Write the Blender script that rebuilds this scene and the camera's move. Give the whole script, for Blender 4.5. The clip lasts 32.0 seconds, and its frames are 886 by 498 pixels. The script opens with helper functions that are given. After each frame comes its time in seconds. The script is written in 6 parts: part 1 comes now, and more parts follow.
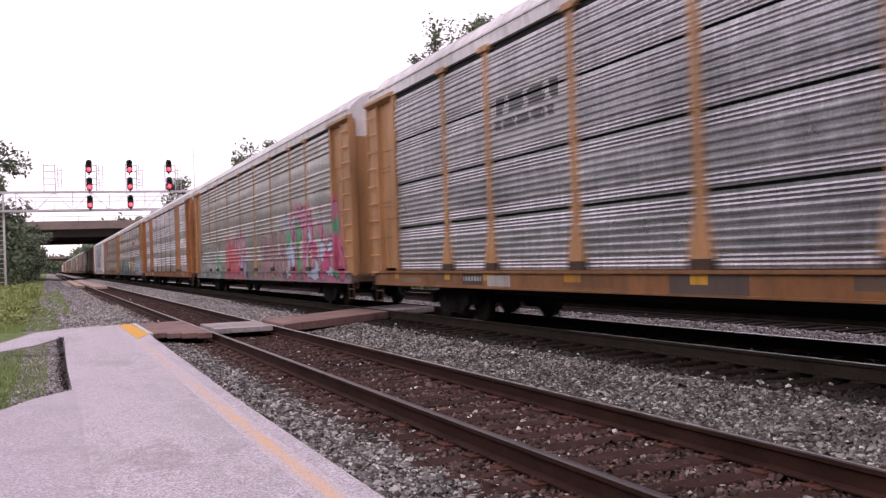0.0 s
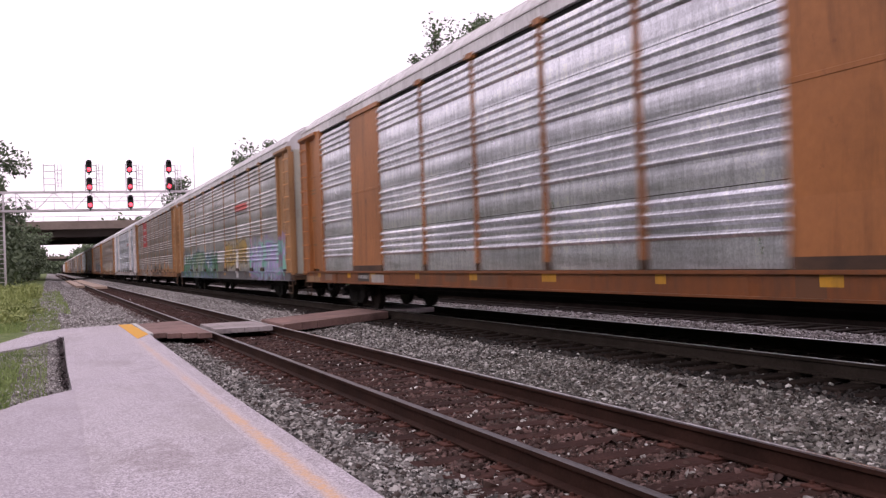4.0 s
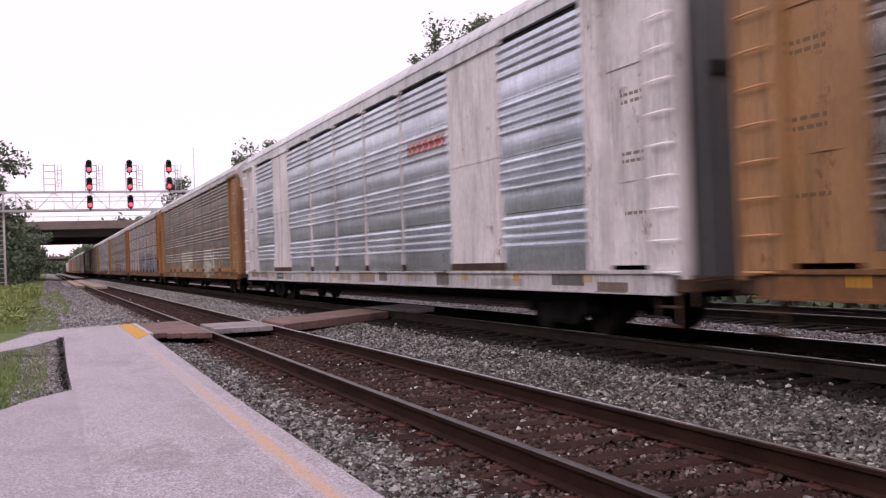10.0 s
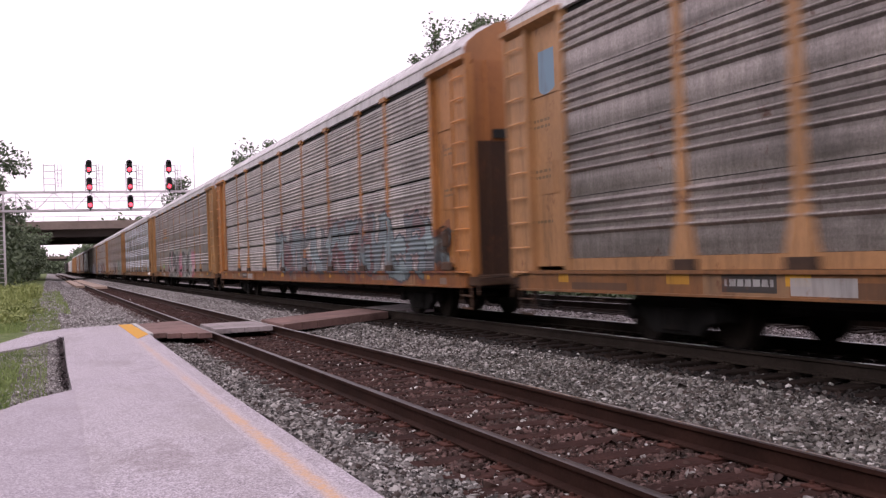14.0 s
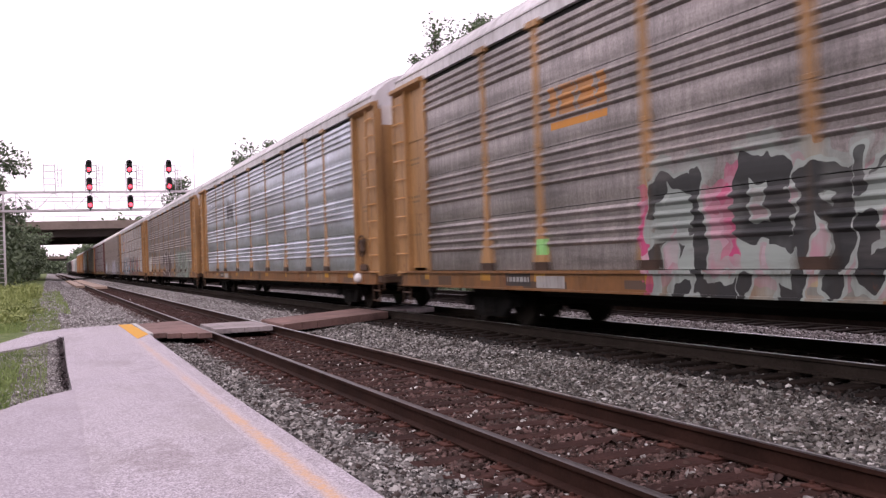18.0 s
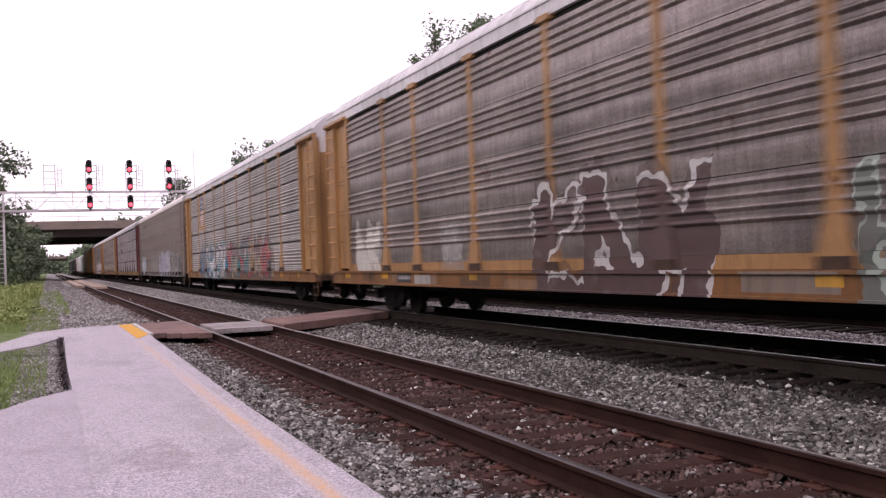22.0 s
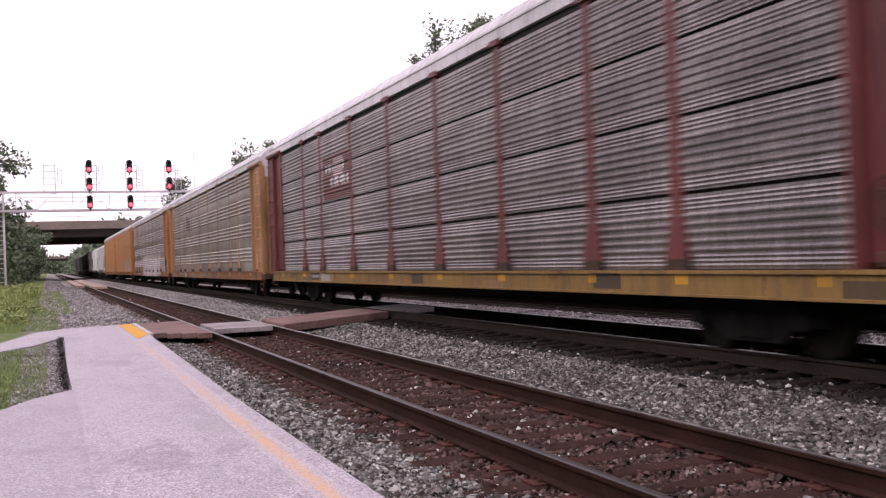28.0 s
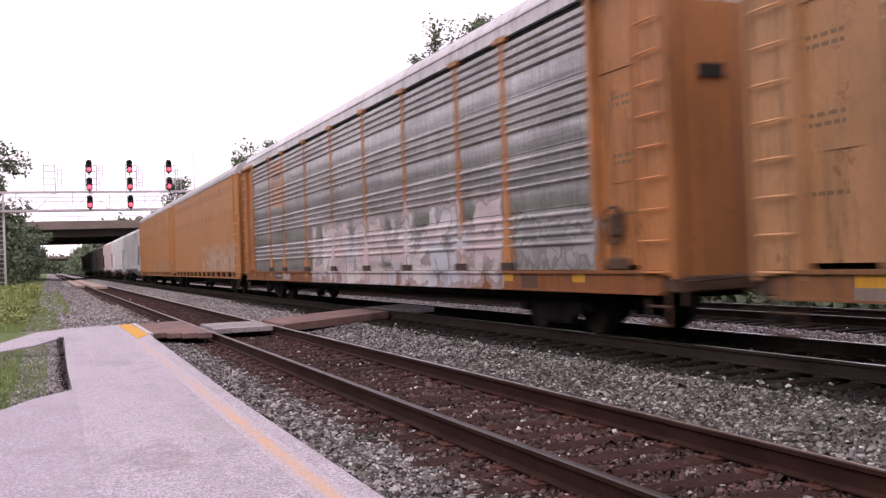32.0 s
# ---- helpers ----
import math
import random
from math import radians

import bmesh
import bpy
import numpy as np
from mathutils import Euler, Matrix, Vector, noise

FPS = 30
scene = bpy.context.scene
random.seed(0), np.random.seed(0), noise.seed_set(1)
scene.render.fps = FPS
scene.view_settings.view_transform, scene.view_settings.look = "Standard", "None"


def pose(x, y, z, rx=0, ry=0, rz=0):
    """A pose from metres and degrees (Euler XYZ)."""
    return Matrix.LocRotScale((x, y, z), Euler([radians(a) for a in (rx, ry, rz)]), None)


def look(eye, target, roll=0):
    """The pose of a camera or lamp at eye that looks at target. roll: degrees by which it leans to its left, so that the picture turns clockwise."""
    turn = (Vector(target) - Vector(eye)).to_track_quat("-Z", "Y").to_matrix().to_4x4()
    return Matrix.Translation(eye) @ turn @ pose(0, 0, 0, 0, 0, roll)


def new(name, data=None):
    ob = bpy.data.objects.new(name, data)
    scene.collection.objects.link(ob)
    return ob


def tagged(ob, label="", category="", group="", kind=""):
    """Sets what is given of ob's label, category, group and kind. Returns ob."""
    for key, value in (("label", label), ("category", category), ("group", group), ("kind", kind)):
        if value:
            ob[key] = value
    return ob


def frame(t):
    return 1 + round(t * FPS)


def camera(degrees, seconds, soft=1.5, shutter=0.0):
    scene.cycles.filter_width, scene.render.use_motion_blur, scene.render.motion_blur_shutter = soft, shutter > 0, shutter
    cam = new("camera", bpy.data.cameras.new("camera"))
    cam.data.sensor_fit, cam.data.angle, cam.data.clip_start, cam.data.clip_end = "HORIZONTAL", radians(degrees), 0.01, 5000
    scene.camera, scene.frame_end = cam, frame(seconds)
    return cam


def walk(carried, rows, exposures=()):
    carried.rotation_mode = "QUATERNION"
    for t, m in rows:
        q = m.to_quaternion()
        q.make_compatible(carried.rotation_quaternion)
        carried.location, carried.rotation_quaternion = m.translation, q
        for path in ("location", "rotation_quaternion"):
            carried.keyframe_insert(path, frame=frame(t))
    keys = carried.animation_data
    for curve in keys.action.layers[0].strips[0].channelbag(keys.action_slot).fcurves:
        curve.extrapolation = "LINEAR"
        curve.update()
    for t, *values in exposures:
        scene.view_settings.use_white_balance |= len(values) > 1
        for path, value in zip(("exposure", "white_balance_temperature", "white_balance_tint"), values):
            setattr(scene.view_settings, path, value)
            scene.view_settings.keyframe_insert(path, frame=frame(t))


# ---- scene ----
FOV = 49.93
cam = camera(FOV, 32.0, soft=1.35, shutter=0.5)
EYE = Vector((0.0, 0.0, 1.4034))
YAW, PITCH, ROLL = 0.39421, 0.00867, -2.12
AIM = EYE + Vector((math.sin(YAW) * math.cos(PITCH), math.cos(YAW) * math.cos(PITCH), math.sin(PITCH))) * 10
walk(cam, [(0.0, look(EYE, AIM, ROLL)), (32.0, look(EYE, AIM, ROLL))],
     [(0.0, 0.0), (3.0, -0.1), (7.0, -0.12), (9.0, -0.15), (10.0, -0.24), (11.2, -0.27), (13.0, -0.14), (16.0, 0.0), (18.0, 0.08), (20.0, -0.15), (22.0, 0.0), (25.0, 0.02), (28.0, 0.1), (32.0, 0.12)])

# ---- sky and sun: bright overcast evening ----
world = bpy.data.worlds.new("overcast_sky")
scene.world = world
world.use_nodes = True
wn = world.node_tree
for n in list(wn.nodes):
    wn.nodes.remove(n)
w_out = wn.nodes.new("ShaderNodeOutputWorld")
w_bg = wn.nodes.new("ShaderNodeBackground")
w_sky = wn.nodes.new("ShaderNodeTexSky")
w_sky.sky_type = "NISHITA"
w_sky.sun_disc = False
w_sky.sun_elevation, w_sky.sun_rotation = radians(35), radians(-122)
w_mix = wn.nodes.new("ShaderNodeMix")
w_mix.data_type = "RGBA"
w_mix.inputs[0].default_value = 0.9
w_mix.inputs[7].default_value = (13.9, 11.9, 13.5, 1)
wn.links.new(w_sky.outputs[0], w_mix.inputs[6])
wn.links.new(w_mix.outputs[2], w_bg.inputs[0])
w_bg.inputs[1].default_value = 0.105
wn.links.new(w_bg.outputs[0], w_out.inputs[0])
sun_data = bpy.data.lights.new("sun", "SUN")
sun_data.energy, sun_data.angle, sun_data.color = 1.25, radians(40), (1.0, 0.93, 0.92)
sun = new("sun", sun_data)
sun.matrix_world = look((-21, -13, 17), (0, 0, 0))

# ---- plan ----
X1, GAUGE = 3.193, 1.505           # near track: first rail, head to head
X2, Z2, E2 = 7.883, 0.126, 0.009   # far track: first rail, its height, far rail's extra height
RIDE = 0.206                       # how far the wagon bodies' zero lies above the rail
XC = X2 + GAUGE / 2                # centre of the train's track
PITCH_CAR = 29.142
S0, V, ACC = 19.815, -12.908, -0.0081
SLACK = {3: 0.1, 4: 0.2, 5: -0.25, 7: 0.15, 9: -0.2, 10: 0.1}      # couplers drawn out or pushed in


def along(t):
    return S0 + V * t + ACC * t * t


# ---- small mesh tools ----
def mesh_of(name, bm, mat, smooth=False):
    me = bpy.data.meshes.new(name)
    bm.normal_update()
    bm.to_mesh(me)
    bm.free()
    if smooth:
        for f in me.polygons:
            f.use_smooth = True
    for m in (mat if isinstance(mat, (list, tuple)) else [mat]):
        me.materials.append(m)
    return me


def data_of(name, verts, faces, mat):
    me = bpy.data.meshes.new(name)
    me.from_pydata(verts, [], faces)
    me.update()
    me.materials.append(mat)
    return me


def box(bm, x0, x1, y0, y1, z0, z1, bevel=0.0, mi=0):
    vs = [bm.verts.new((x, y, z)) for x in (x0, x1) for y in (y0, y1) for z in (z0, z1)]
    q = [(0, 1, 3, 2), (4, 6, 7, 5), (0, 4, 5, 1), (2, 3, 7, 6), (0, 2, 6, 4), (1, 5, 7, 3)]
    fs = [bm.faces.new([vs[i] for i in f]) for f in q]
    for f in fs:
        f.material_index = mi
    if bevel:
        es = list({e for f in fs for e in f.edges})
        bmesh.ops.bevel(bm, geom=es, offset=bevel, segments=1, affect="EDGES")
    return fs


def tube(bm, a, b, r0, r1=None, n=8, mi=0, caps=True):
    a, b = Vector(a), Vector(b)
    r1 = r0 if r1 is None else r1
    d = (b - a).normalized()
    u = d.cross(Vector((0, 0, 1)) if abs(d.z) < 0.9 else Vector((1, 0, 0))).normalized()
    w = d.cross(u)
    ra = [bm.verts.new(a + (u * math.cos(k * math.tau / n) + w * math.sin(k * math.tau / n)) * r0) for k in range(n)]
    rb = [bm.verts.new(b + (u * math.cos(k * math.tau / n) + w * math.sin(k * math.tau / n)) * r1) for k in range(n)]
    for k in range(n):
        f = bm.faces.new((ra[k], ra[(k + 1) % n], rb[(k + 1) % n], rb[k]))
        f.material_index = mi
    if caps:
        bm.faces.new(ra[::-1]).material_index = mi
        bm.faces.new(rb).material_index = mi


def prism(bm, profile, axis, lo, hi, mi=0, caps=True):
    """A closed profile of two coordinates drawn out along an axis."""
    def at(p, s):
        return {"x": (s, p[0], p[1]), "y": (p[0], s, p[1]), "z": (p[0], p[1], s)}[axis]
    a = [bm.verts.new(at(p, lo)) for p in profile]
    b = [bm.verts.new(at(p, hi)) for p in profile]
    n = len(profile)
    for k in range(n):
        bm.faces.new((a[k], a[(k + 1) % n], b[(k + 1) % n], b[k])).material_index = mi
    if caps:
        bm.faces.new(a[::-1]).material_index = mi
        bm.faces.new(b).material_index = mi


def part(name, bm, material, parent, label="", smooth=False):
    """Links a bmesh as one mesh object under a thing or under a part."""
    ob = new(name, mesh_of(name, bm, material, smooth))
    ob.parent = parent
    return tagged(ob, label)


def part_data(name, me, parent, m=None, label=""):
    ob = new(name, me)
    ob.parent = parent
    if m is not None:
        ob.matrix_basis = m
    return tagged(ob, label)


def thing(name, label, category, group="", m=None):
    ob = new(name)
    ob.empty_display_size = 0.3
    if m is not None:
        ob.matrix_basis = m
    return tagged(ob, label, category, group)


def structure(name, me, label="", m=None):
    ob = new(name, me)
    if m is not None:
        ob.matrix_basis = m
    return tagged(ob, label, kind="structure")


# ---- materials ----
class Nodes:
    """Short hand for building a node tree."""
    def __init__(self, name):
        self.mat = bpy.data.materials.new(name)
        self.mat.use_nodes = True
        self.t = self.mat.node_tree
        self.bsdf = self.t.nodes["Principled BSDF"]

    def add(self, kind, **values):
        n = self.t.nodes.new(kind)
        for k, v in values.items():
            n.inputs[k.replace("_", " ")].default_value = v
        return n

    def link(self, a, b):
        self.t.links.new(a, b)

    def math(self, op, a, b=0.0, c=None, clamp=False):
        n = self.t.nodes.new("ShaderNodeMath")
        n.operation, n.use_clamp = op, clamp
        for i, v in enumerate((a, b) if c is None else (a, b, c)):
            if isinstance(v, (int, float)):
                n.inputs[i].default_value = v
            else:
                self.link(v, n.inputs[i])
        return n.outputs[0]

    def mix(self, fac, a, b, mode="MIX"):
        n = self.t.nodes.new("ShaderNodeMix")
        n.data_type, n.blend_type = "RGBA", mode
        for i, v in ((0, fac), (6, a), (7, b)):
            if isinstance(v, (int, float)):
                n.inputs[i].default_value = v
            elif isinstance(v, tuple):
                n.inputs[i].default_value = (*v[:3], 1)
            else:
                self.link(v, n.inputs[i])
        return n.outputs[2]

    def noise(self, vec, scale, detail=4.0, rough=0.6, stretch=None):
        if stretch:
            m = self.t.nodes.new("ShaderNodeMapping")
            m.inputs["Scale"].default_value = stretch
            self.link(vec, m.inputs[0])
            vec = m.outputs[0]
        n = self.add("ShaderNodeTexNoise", Scale=scale, Detail=detail, Roughness=rough)
        self.link(vec, n.inputs[0])
        return n.outputs[0]

    def ramp(self, fac, lo, hi, a=0.0, b=1.0):
        n = self.t.nodes.new("ShaderNodeMapRange")
        n.inputs[1].default_value, n.inputs[2].default_value = lo, hi
        n.inputs[3].default_value, n.inputs[4].default_value = a, b
        self.link(fac, n.inputs[0])
        return n.outputs[0]

    def bump(self, height, strength=0.3, dist=0.01):
        n = self.add("ShaderNodeBump", Strength=strength, Distance=dist)
        self.link(height, n.inputs["Height"])
        self.link(n.outputs[0], self.bsdf.inputs["Normal"])

    def coords(self, which="Object", ob=None):
        n = self.t.nodes.new("ShaderNodeTexCoord")
        if ob is not None:
            n.object = ob
        return n.outputs[which]

    def position(self):
        return self.t.nodes.new("ShaderNodeNewGeometry").outputs["Position"]


def split(N, vec):
    s = N.t.nodes.new("ShaderNodeSeparateXYZ")
    N.link(vec, s.inputs[0])
    return s.outputs


def shade(c, k):
    return tuple(v * k for v in c)


def worn(name, color, rough=0.7, metal=0.0, big=0.6, fine=12.0, spread=0.35, dirt=(0.06, 0.045, 0.035), dirt_at=0.62, bump=0.2,
         world_space=False, island=0.0):
    """A plain surface with stains at a large scale, grain at a small one and a fine relief."""
    N = Nodes(name)
    p = N.position() if world_space else N.coords()
    a, b = N.noise(p, big, 5), N.noise(p, fine, 3)
    k = N.math("MULTIPLY", N.ramp(a, 0.3, 0.7, 1 - spread, 1 + spread), N.ramp(b, 0.3, 0.7, 1 - spread * 0.5, 1 + spread * 0.5))
    col = N.mix(1.0, color, (1, 1, 1), "MULTIPLY")
    vm = N.t.nodes.new("ShaderNodeVectorMath")
    vm.operation = "SCALE"
    N.link(col, vm.inputs[0])
    N.link(k, vm.inputs["Scale"])
    col = N.mix(N.ramp(N.noise(p, big * 2.3, 6, 0.7), dirt_at, dirt_at + 0.12, 0, 0.8), vm.outputs[0], dirt)
    if island:
        g = N.t.nodes.new("ShaderNodeNewGeometry")
        o = N.t.nodes.new("ShaderNodeObjectInfo")
        r = N.math("FRACT", N.math("ADD", g.outputs["Random Per Island"], o.outputs["Random"]))
        v2 = N.t.nodes.new("ShaderNodeVectorMath")
        v2.operation = "SCALE"
        N.link(col, v2.inputs[0])
        N.link(N.ramp(r, 0, 1, 1 - island, 1 + island), v2.inputs["Scale"])
        col = v2.outputs[0]
    N.link(col, N.bsdf.inputs["Base Color"])
    N.bsdf.inputs["Roughness"].default_value, N.bsdf.inputs["Metallic"].default_value = rough, metal
    if bump:
        N.bump(b, bump, 0.01)
    return N.mat


M_BLACK = worn("black_iron", (0.012, 0.011, 0.011), 0.75, 0.0, 1.0, 20, 0.4, (0.03, 0.02, 0.015))
# stands for unlit interior: the shade is in the colour
M_DARKIN = worn("inside_shade", (0.012, 0.012, 0.013), 0.9)
M_WHEEL = worn("wheel_steel", (0.018, 0.014, 0.012), 0.55, 0.3, 2.0, 25, 0.4)
M_BALLAST_BED = worn("ballast_bed", (0.07, 0.06, 0.057), 0.95, 0, 0.35, 30, 0.45, (0.05, 0.04, 0.035), 0.6, 1.0, True)
# paler copy for the bed from y = 26 on, where few stones lie
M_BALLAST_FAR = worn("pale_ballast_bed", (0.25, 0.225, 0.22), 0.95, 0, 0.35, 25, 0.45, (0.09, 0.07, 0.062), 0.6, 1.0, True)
M_TIE = worn("old_tie_wood", (0.042, 0.020, 0.017), 0.9, 0, 1.2, 25, 0.5, (0.03, 0.02, 0.016), 0.58, 0.6, True)
# darker copy of the tie wood for the far and third tracks
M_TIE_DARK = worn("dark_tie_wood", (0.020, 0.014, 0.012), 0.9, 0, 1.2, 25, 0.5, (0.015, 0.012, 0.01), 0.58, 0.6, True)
M_RAIL = worn("rail_rust", (0.036, 0.017, 0.013), 0.75, 0.2, 1.5, 30, 0.35, (0.03, 0.018, 0.014), 0.6, 0.3, True)
M_RAILTOP = worn("rail_top_dull", (0.10, 0.088, 0.09), 0.4, 0.8, 1.5, 30, 0.3, (0.08, 0.05, 0.04), 0.62, 0.1, True)
M_RAILSHINE = worn("rail_top_bright", (0.88, 0.87, 0.88), 0.32, 1.0, 1.5, 30, 0.1, (0.5, 0.47, 0.46), 0.75, 0.05, True)
M_RAIL_DARK = worn("brown_rail_rust", (0.034, 0.026, 0.022), 0.8, 0.1, 1.5, 30, 0.35, (0.01, 0.007, 0.006), 0.6, 0.3, True)
M_PLATE = worn("rusty_plate", (0.078, 0.034, 0.027), 0.85, 0.1, 3, 30, 0.4, (0.06, 0.025, 0.018), 0.6, 0.3, True)
for m in (M_BLACK, M_WHEEL, M_BALLAST_BED, M_TIE, M_TIE_DARK, M_RAIL, M_RAIL_DARK, M_PLATE):
    m.node_tree.nodes["Principled BSDF"].inputs["Specular IOR Level"].default_value = 0.12      # dusty, hardly any gloss

# ---- ground ----
def soil_material():
    """Grey gravel and dirt that turns to grass on the field side."""
    N = Nodes("ground_soil")
    p = N.position()
    fine, mid, big = N.noise(p, 40, 3), N.noise(p, 3.0, 5), N.noise(p, 0.3, 4)
    grit = N.mix(N.ramp(fine, 0.35, 0.65), (0.13, 0.12, 0.118), (0.36, 0.34, 0.335))
    grit = N.mix(N.ramp(mid, 0.5, 0.75, 0, 0.6), grit, (0.13, 0.11, 0.10))
    green = N.mix(N.ramp(mid, 0.35, 0.65), (0.07, 0.11, 0.025), (0.15, 0.19, 0.055))
    xyz = N.t.nodes.new("ShaderNodeSeparateXYZ")
    N.link(p, xyz.inputs[0])
    side = N.math("ADD", xyz.outputs[0], N.math("MULTIPLY", N.math("SUBTRACT", mid, 0.5), 0.9))
    field = N.math("MAXIMUM", N.ramp(side, -0.6, -0.3, 1, 0), N.ramp(side, 17.4, 18.0))
    N.link(N.mix(N.ramp(side, 17.4, 18.0, 0, 0.75), N.mix(field, grit, green), (0.035, 0.045, 0.02)), N.bsdf.inputs["Base Color"])
    N.bsdf.inputs["Roughness"].default_value = 0.95
    N.bump(fine, 0.8, 0.03)
    return N.mat


M_SOIL = soil_material()
bm = bmesh.new()
GX = [-1500, -300, -60, -12, -4, 0.2, 1.6, 2.3, 5.4, 6.1, 6.75, 11.0, 12.2, 16, 26.5, 60, 300, 1500]
GZ = [-0.2, -0.2, -0.2, -0.12, 0.0, 0.0, -0.25, -0.4, -0.4, -0.35, -0.3, -0.3, -0.3, -0.3, -0.25, -0.2, -0.2, -0.2]
GY = [-1500, -450, -100, -20, 0, 10, 20, 30, 50, 80, 120, 200, 400, 900, 3000]
grid = [[bm.verts.new((x, y, z)) for x, z in zip(GX, GZ)] for y in GY]
for r, s in zip(grid, grid[1:]):
    for k in range(len(GX) - 1):
        bm.faces.new((r[k], r[k + 1], s[k + 1], s[k]))
structure("ground", mesh_of("ground", bm, M_SOIL), "grey gravel and dirt ground with weedy grass")

# ballast beds: low sheets with real stones strewn on them
bm = bmesh.new()
prof = [(1.55, -0.20), (2.2, -0.2), (2.65, -0.225), (5.3, -0.225), (5.6, -0.205), (6.2, -0.155), (6.8, -0.108), (7.15, -0.122), (10.1, -0.125), (10.5, -0.085), (11.75, -0.085), (12.2, -0.13), (15.4, -0.13), (16.6, -0.16), (18.2, -0.35)]
ys = [-420, -60, -10, 0, 8, 16, 26]
grid = [[bm.verts.new((x, y, z)) for x, z in prof] for y in ys]
for r, s in zip(grid, grid[1:]):
    for k in range(len(prof) - 1):
        bm.faces.new((r[k], r[k + 1], s[k + 1], s[k]))
structure("ballast", mesh_of("ballast", bm, M_BALLAST_BED), "dusty grey ballast bed under the tracks")
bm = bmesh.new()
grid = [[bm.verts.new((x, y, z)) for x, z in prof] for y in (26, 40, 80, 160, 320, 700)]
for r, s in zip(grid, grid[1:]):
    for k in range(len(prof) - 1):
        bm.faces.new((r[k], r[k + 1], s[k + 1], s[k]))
structure("ballast_far", mesh_of("ballast_far", bm, M_BALLAST_FAR), "paler ballast bed along the straight")


# ---- tracks ----
RAIL = [(-0.0375, -0.004), (-0.016, 0.0), (0.016, 0.0), (0.0375, -0.004), (0.0375, -0.035), (0.009, -0.05), (0.009, -0.15), (0.072, -0.165), (0.072, -0.178),
        (-0.072, -0.178), (-0.072, -0.165), (-0.009, -0.15), (-0.009, -0.05), (-0.0375, -0.035)]


def rail(track, x, z, top, web):
    bm = bmesh.new()
    prism(bm, [(x + a, z + b) for a, b in RAIL], "y", -420, 700)
    for f in bm.faces:
        if all(v.co.z > z - 0.006 for v in f.verts):
            f.material_index = 1 if all(v.co.z > z - 0.001 for v in f.verts) else 2
    bmesh.ops.recalc_face_normals(bm, faces=bm.faces[:])
    return part("rail", bm, [web, top, M_RAILTOP], track, "long rust-brown steel rail")


def tie_mesh(mat):
    bm = bmesh.new()
    box(bm, -1.36, 1.36, -0.115, 0.115, -0.17, 0.0, 0.012)
    return mesh_of("tie", bm, mat)


def plate_mesh(mat):
    bm = bmesh.new()
    box(bm, -0.16, 0.16, -0.09, 0.09, 0.0, 0.018, 0.004)
    for sx in (-1, 1):
        for sy in (-1, 1):
            box(bm, sx * 0.095 - 0.012, sx * 0.095 + 0.012, sy * 0.05 - 0.012, sy * 0.05 + 0.012, 0.018, 0.042)
    return mesh_of("tie_plate", bm, mat)


PLATE, PLATE_DARK = plate_mesh(M_PLATE), plate_mesh(M_RAIL_DARK)


def track(name, x, z, rise, top, mat, label, near, spacing=0.535):
    t = thing(name, label, "railway track")
    tagged(t, kind="structure")
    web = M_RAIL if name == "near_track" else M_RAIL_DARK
    rail(t, x, z, top[0], web)
    rail(t, x + GAUGE, z + rise, top[1], web)
    tm = tie_mesh(mat)
    lean = math.degrees(math.atan2(rise, GAUGE))
    rnd = random.Random(5)
    n = 0
    y = -8.0
    while n < 210:
        m = pose(x + GAUGE / 2 + rnd.uniform(-0.05, 0.05), y + rnd.uniform(-0.02, 0.02), z + rise / 2 - 0.197, 0, -lean, rnd.uniform(-1.5, 1.5))
        part_data("tie", tm, t, m)
        if y < near:
            for k in (0, 1):
                part_data("tie_plate", PLATE if name == "near_track" else PLATE_DARK, t, pose(x + GAUGE * k, y, z + rise * k - 0.1965))
        y += spacing
        n += 1
    bm = bmesh.new()
    while y < 420:
        box(bm, x + GAUGE / 2 - 1.3, x + GAUGE / 2 + 1.3, y - 0.115, y + 0.115, z - 0.35, z - 0.19)
        y += spacing
    tagged(part("far_ties", bm, mat, t), kind="stuff")
    return t


# only the right rail gets the near-white top: its sky glint, by colour
track("near_track", X1, 0.0, 0.0, (M_RAILTOP, M_RAILSHINE), M_TIE, "rusty single track on weathered red-brown ties", 22)
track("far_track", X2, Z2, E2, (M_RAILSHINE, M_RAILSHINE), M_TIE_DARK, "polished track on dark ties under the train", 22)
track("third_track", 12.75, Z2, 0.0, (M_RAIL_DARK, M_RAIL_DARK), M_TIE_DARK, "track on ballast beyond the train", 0)


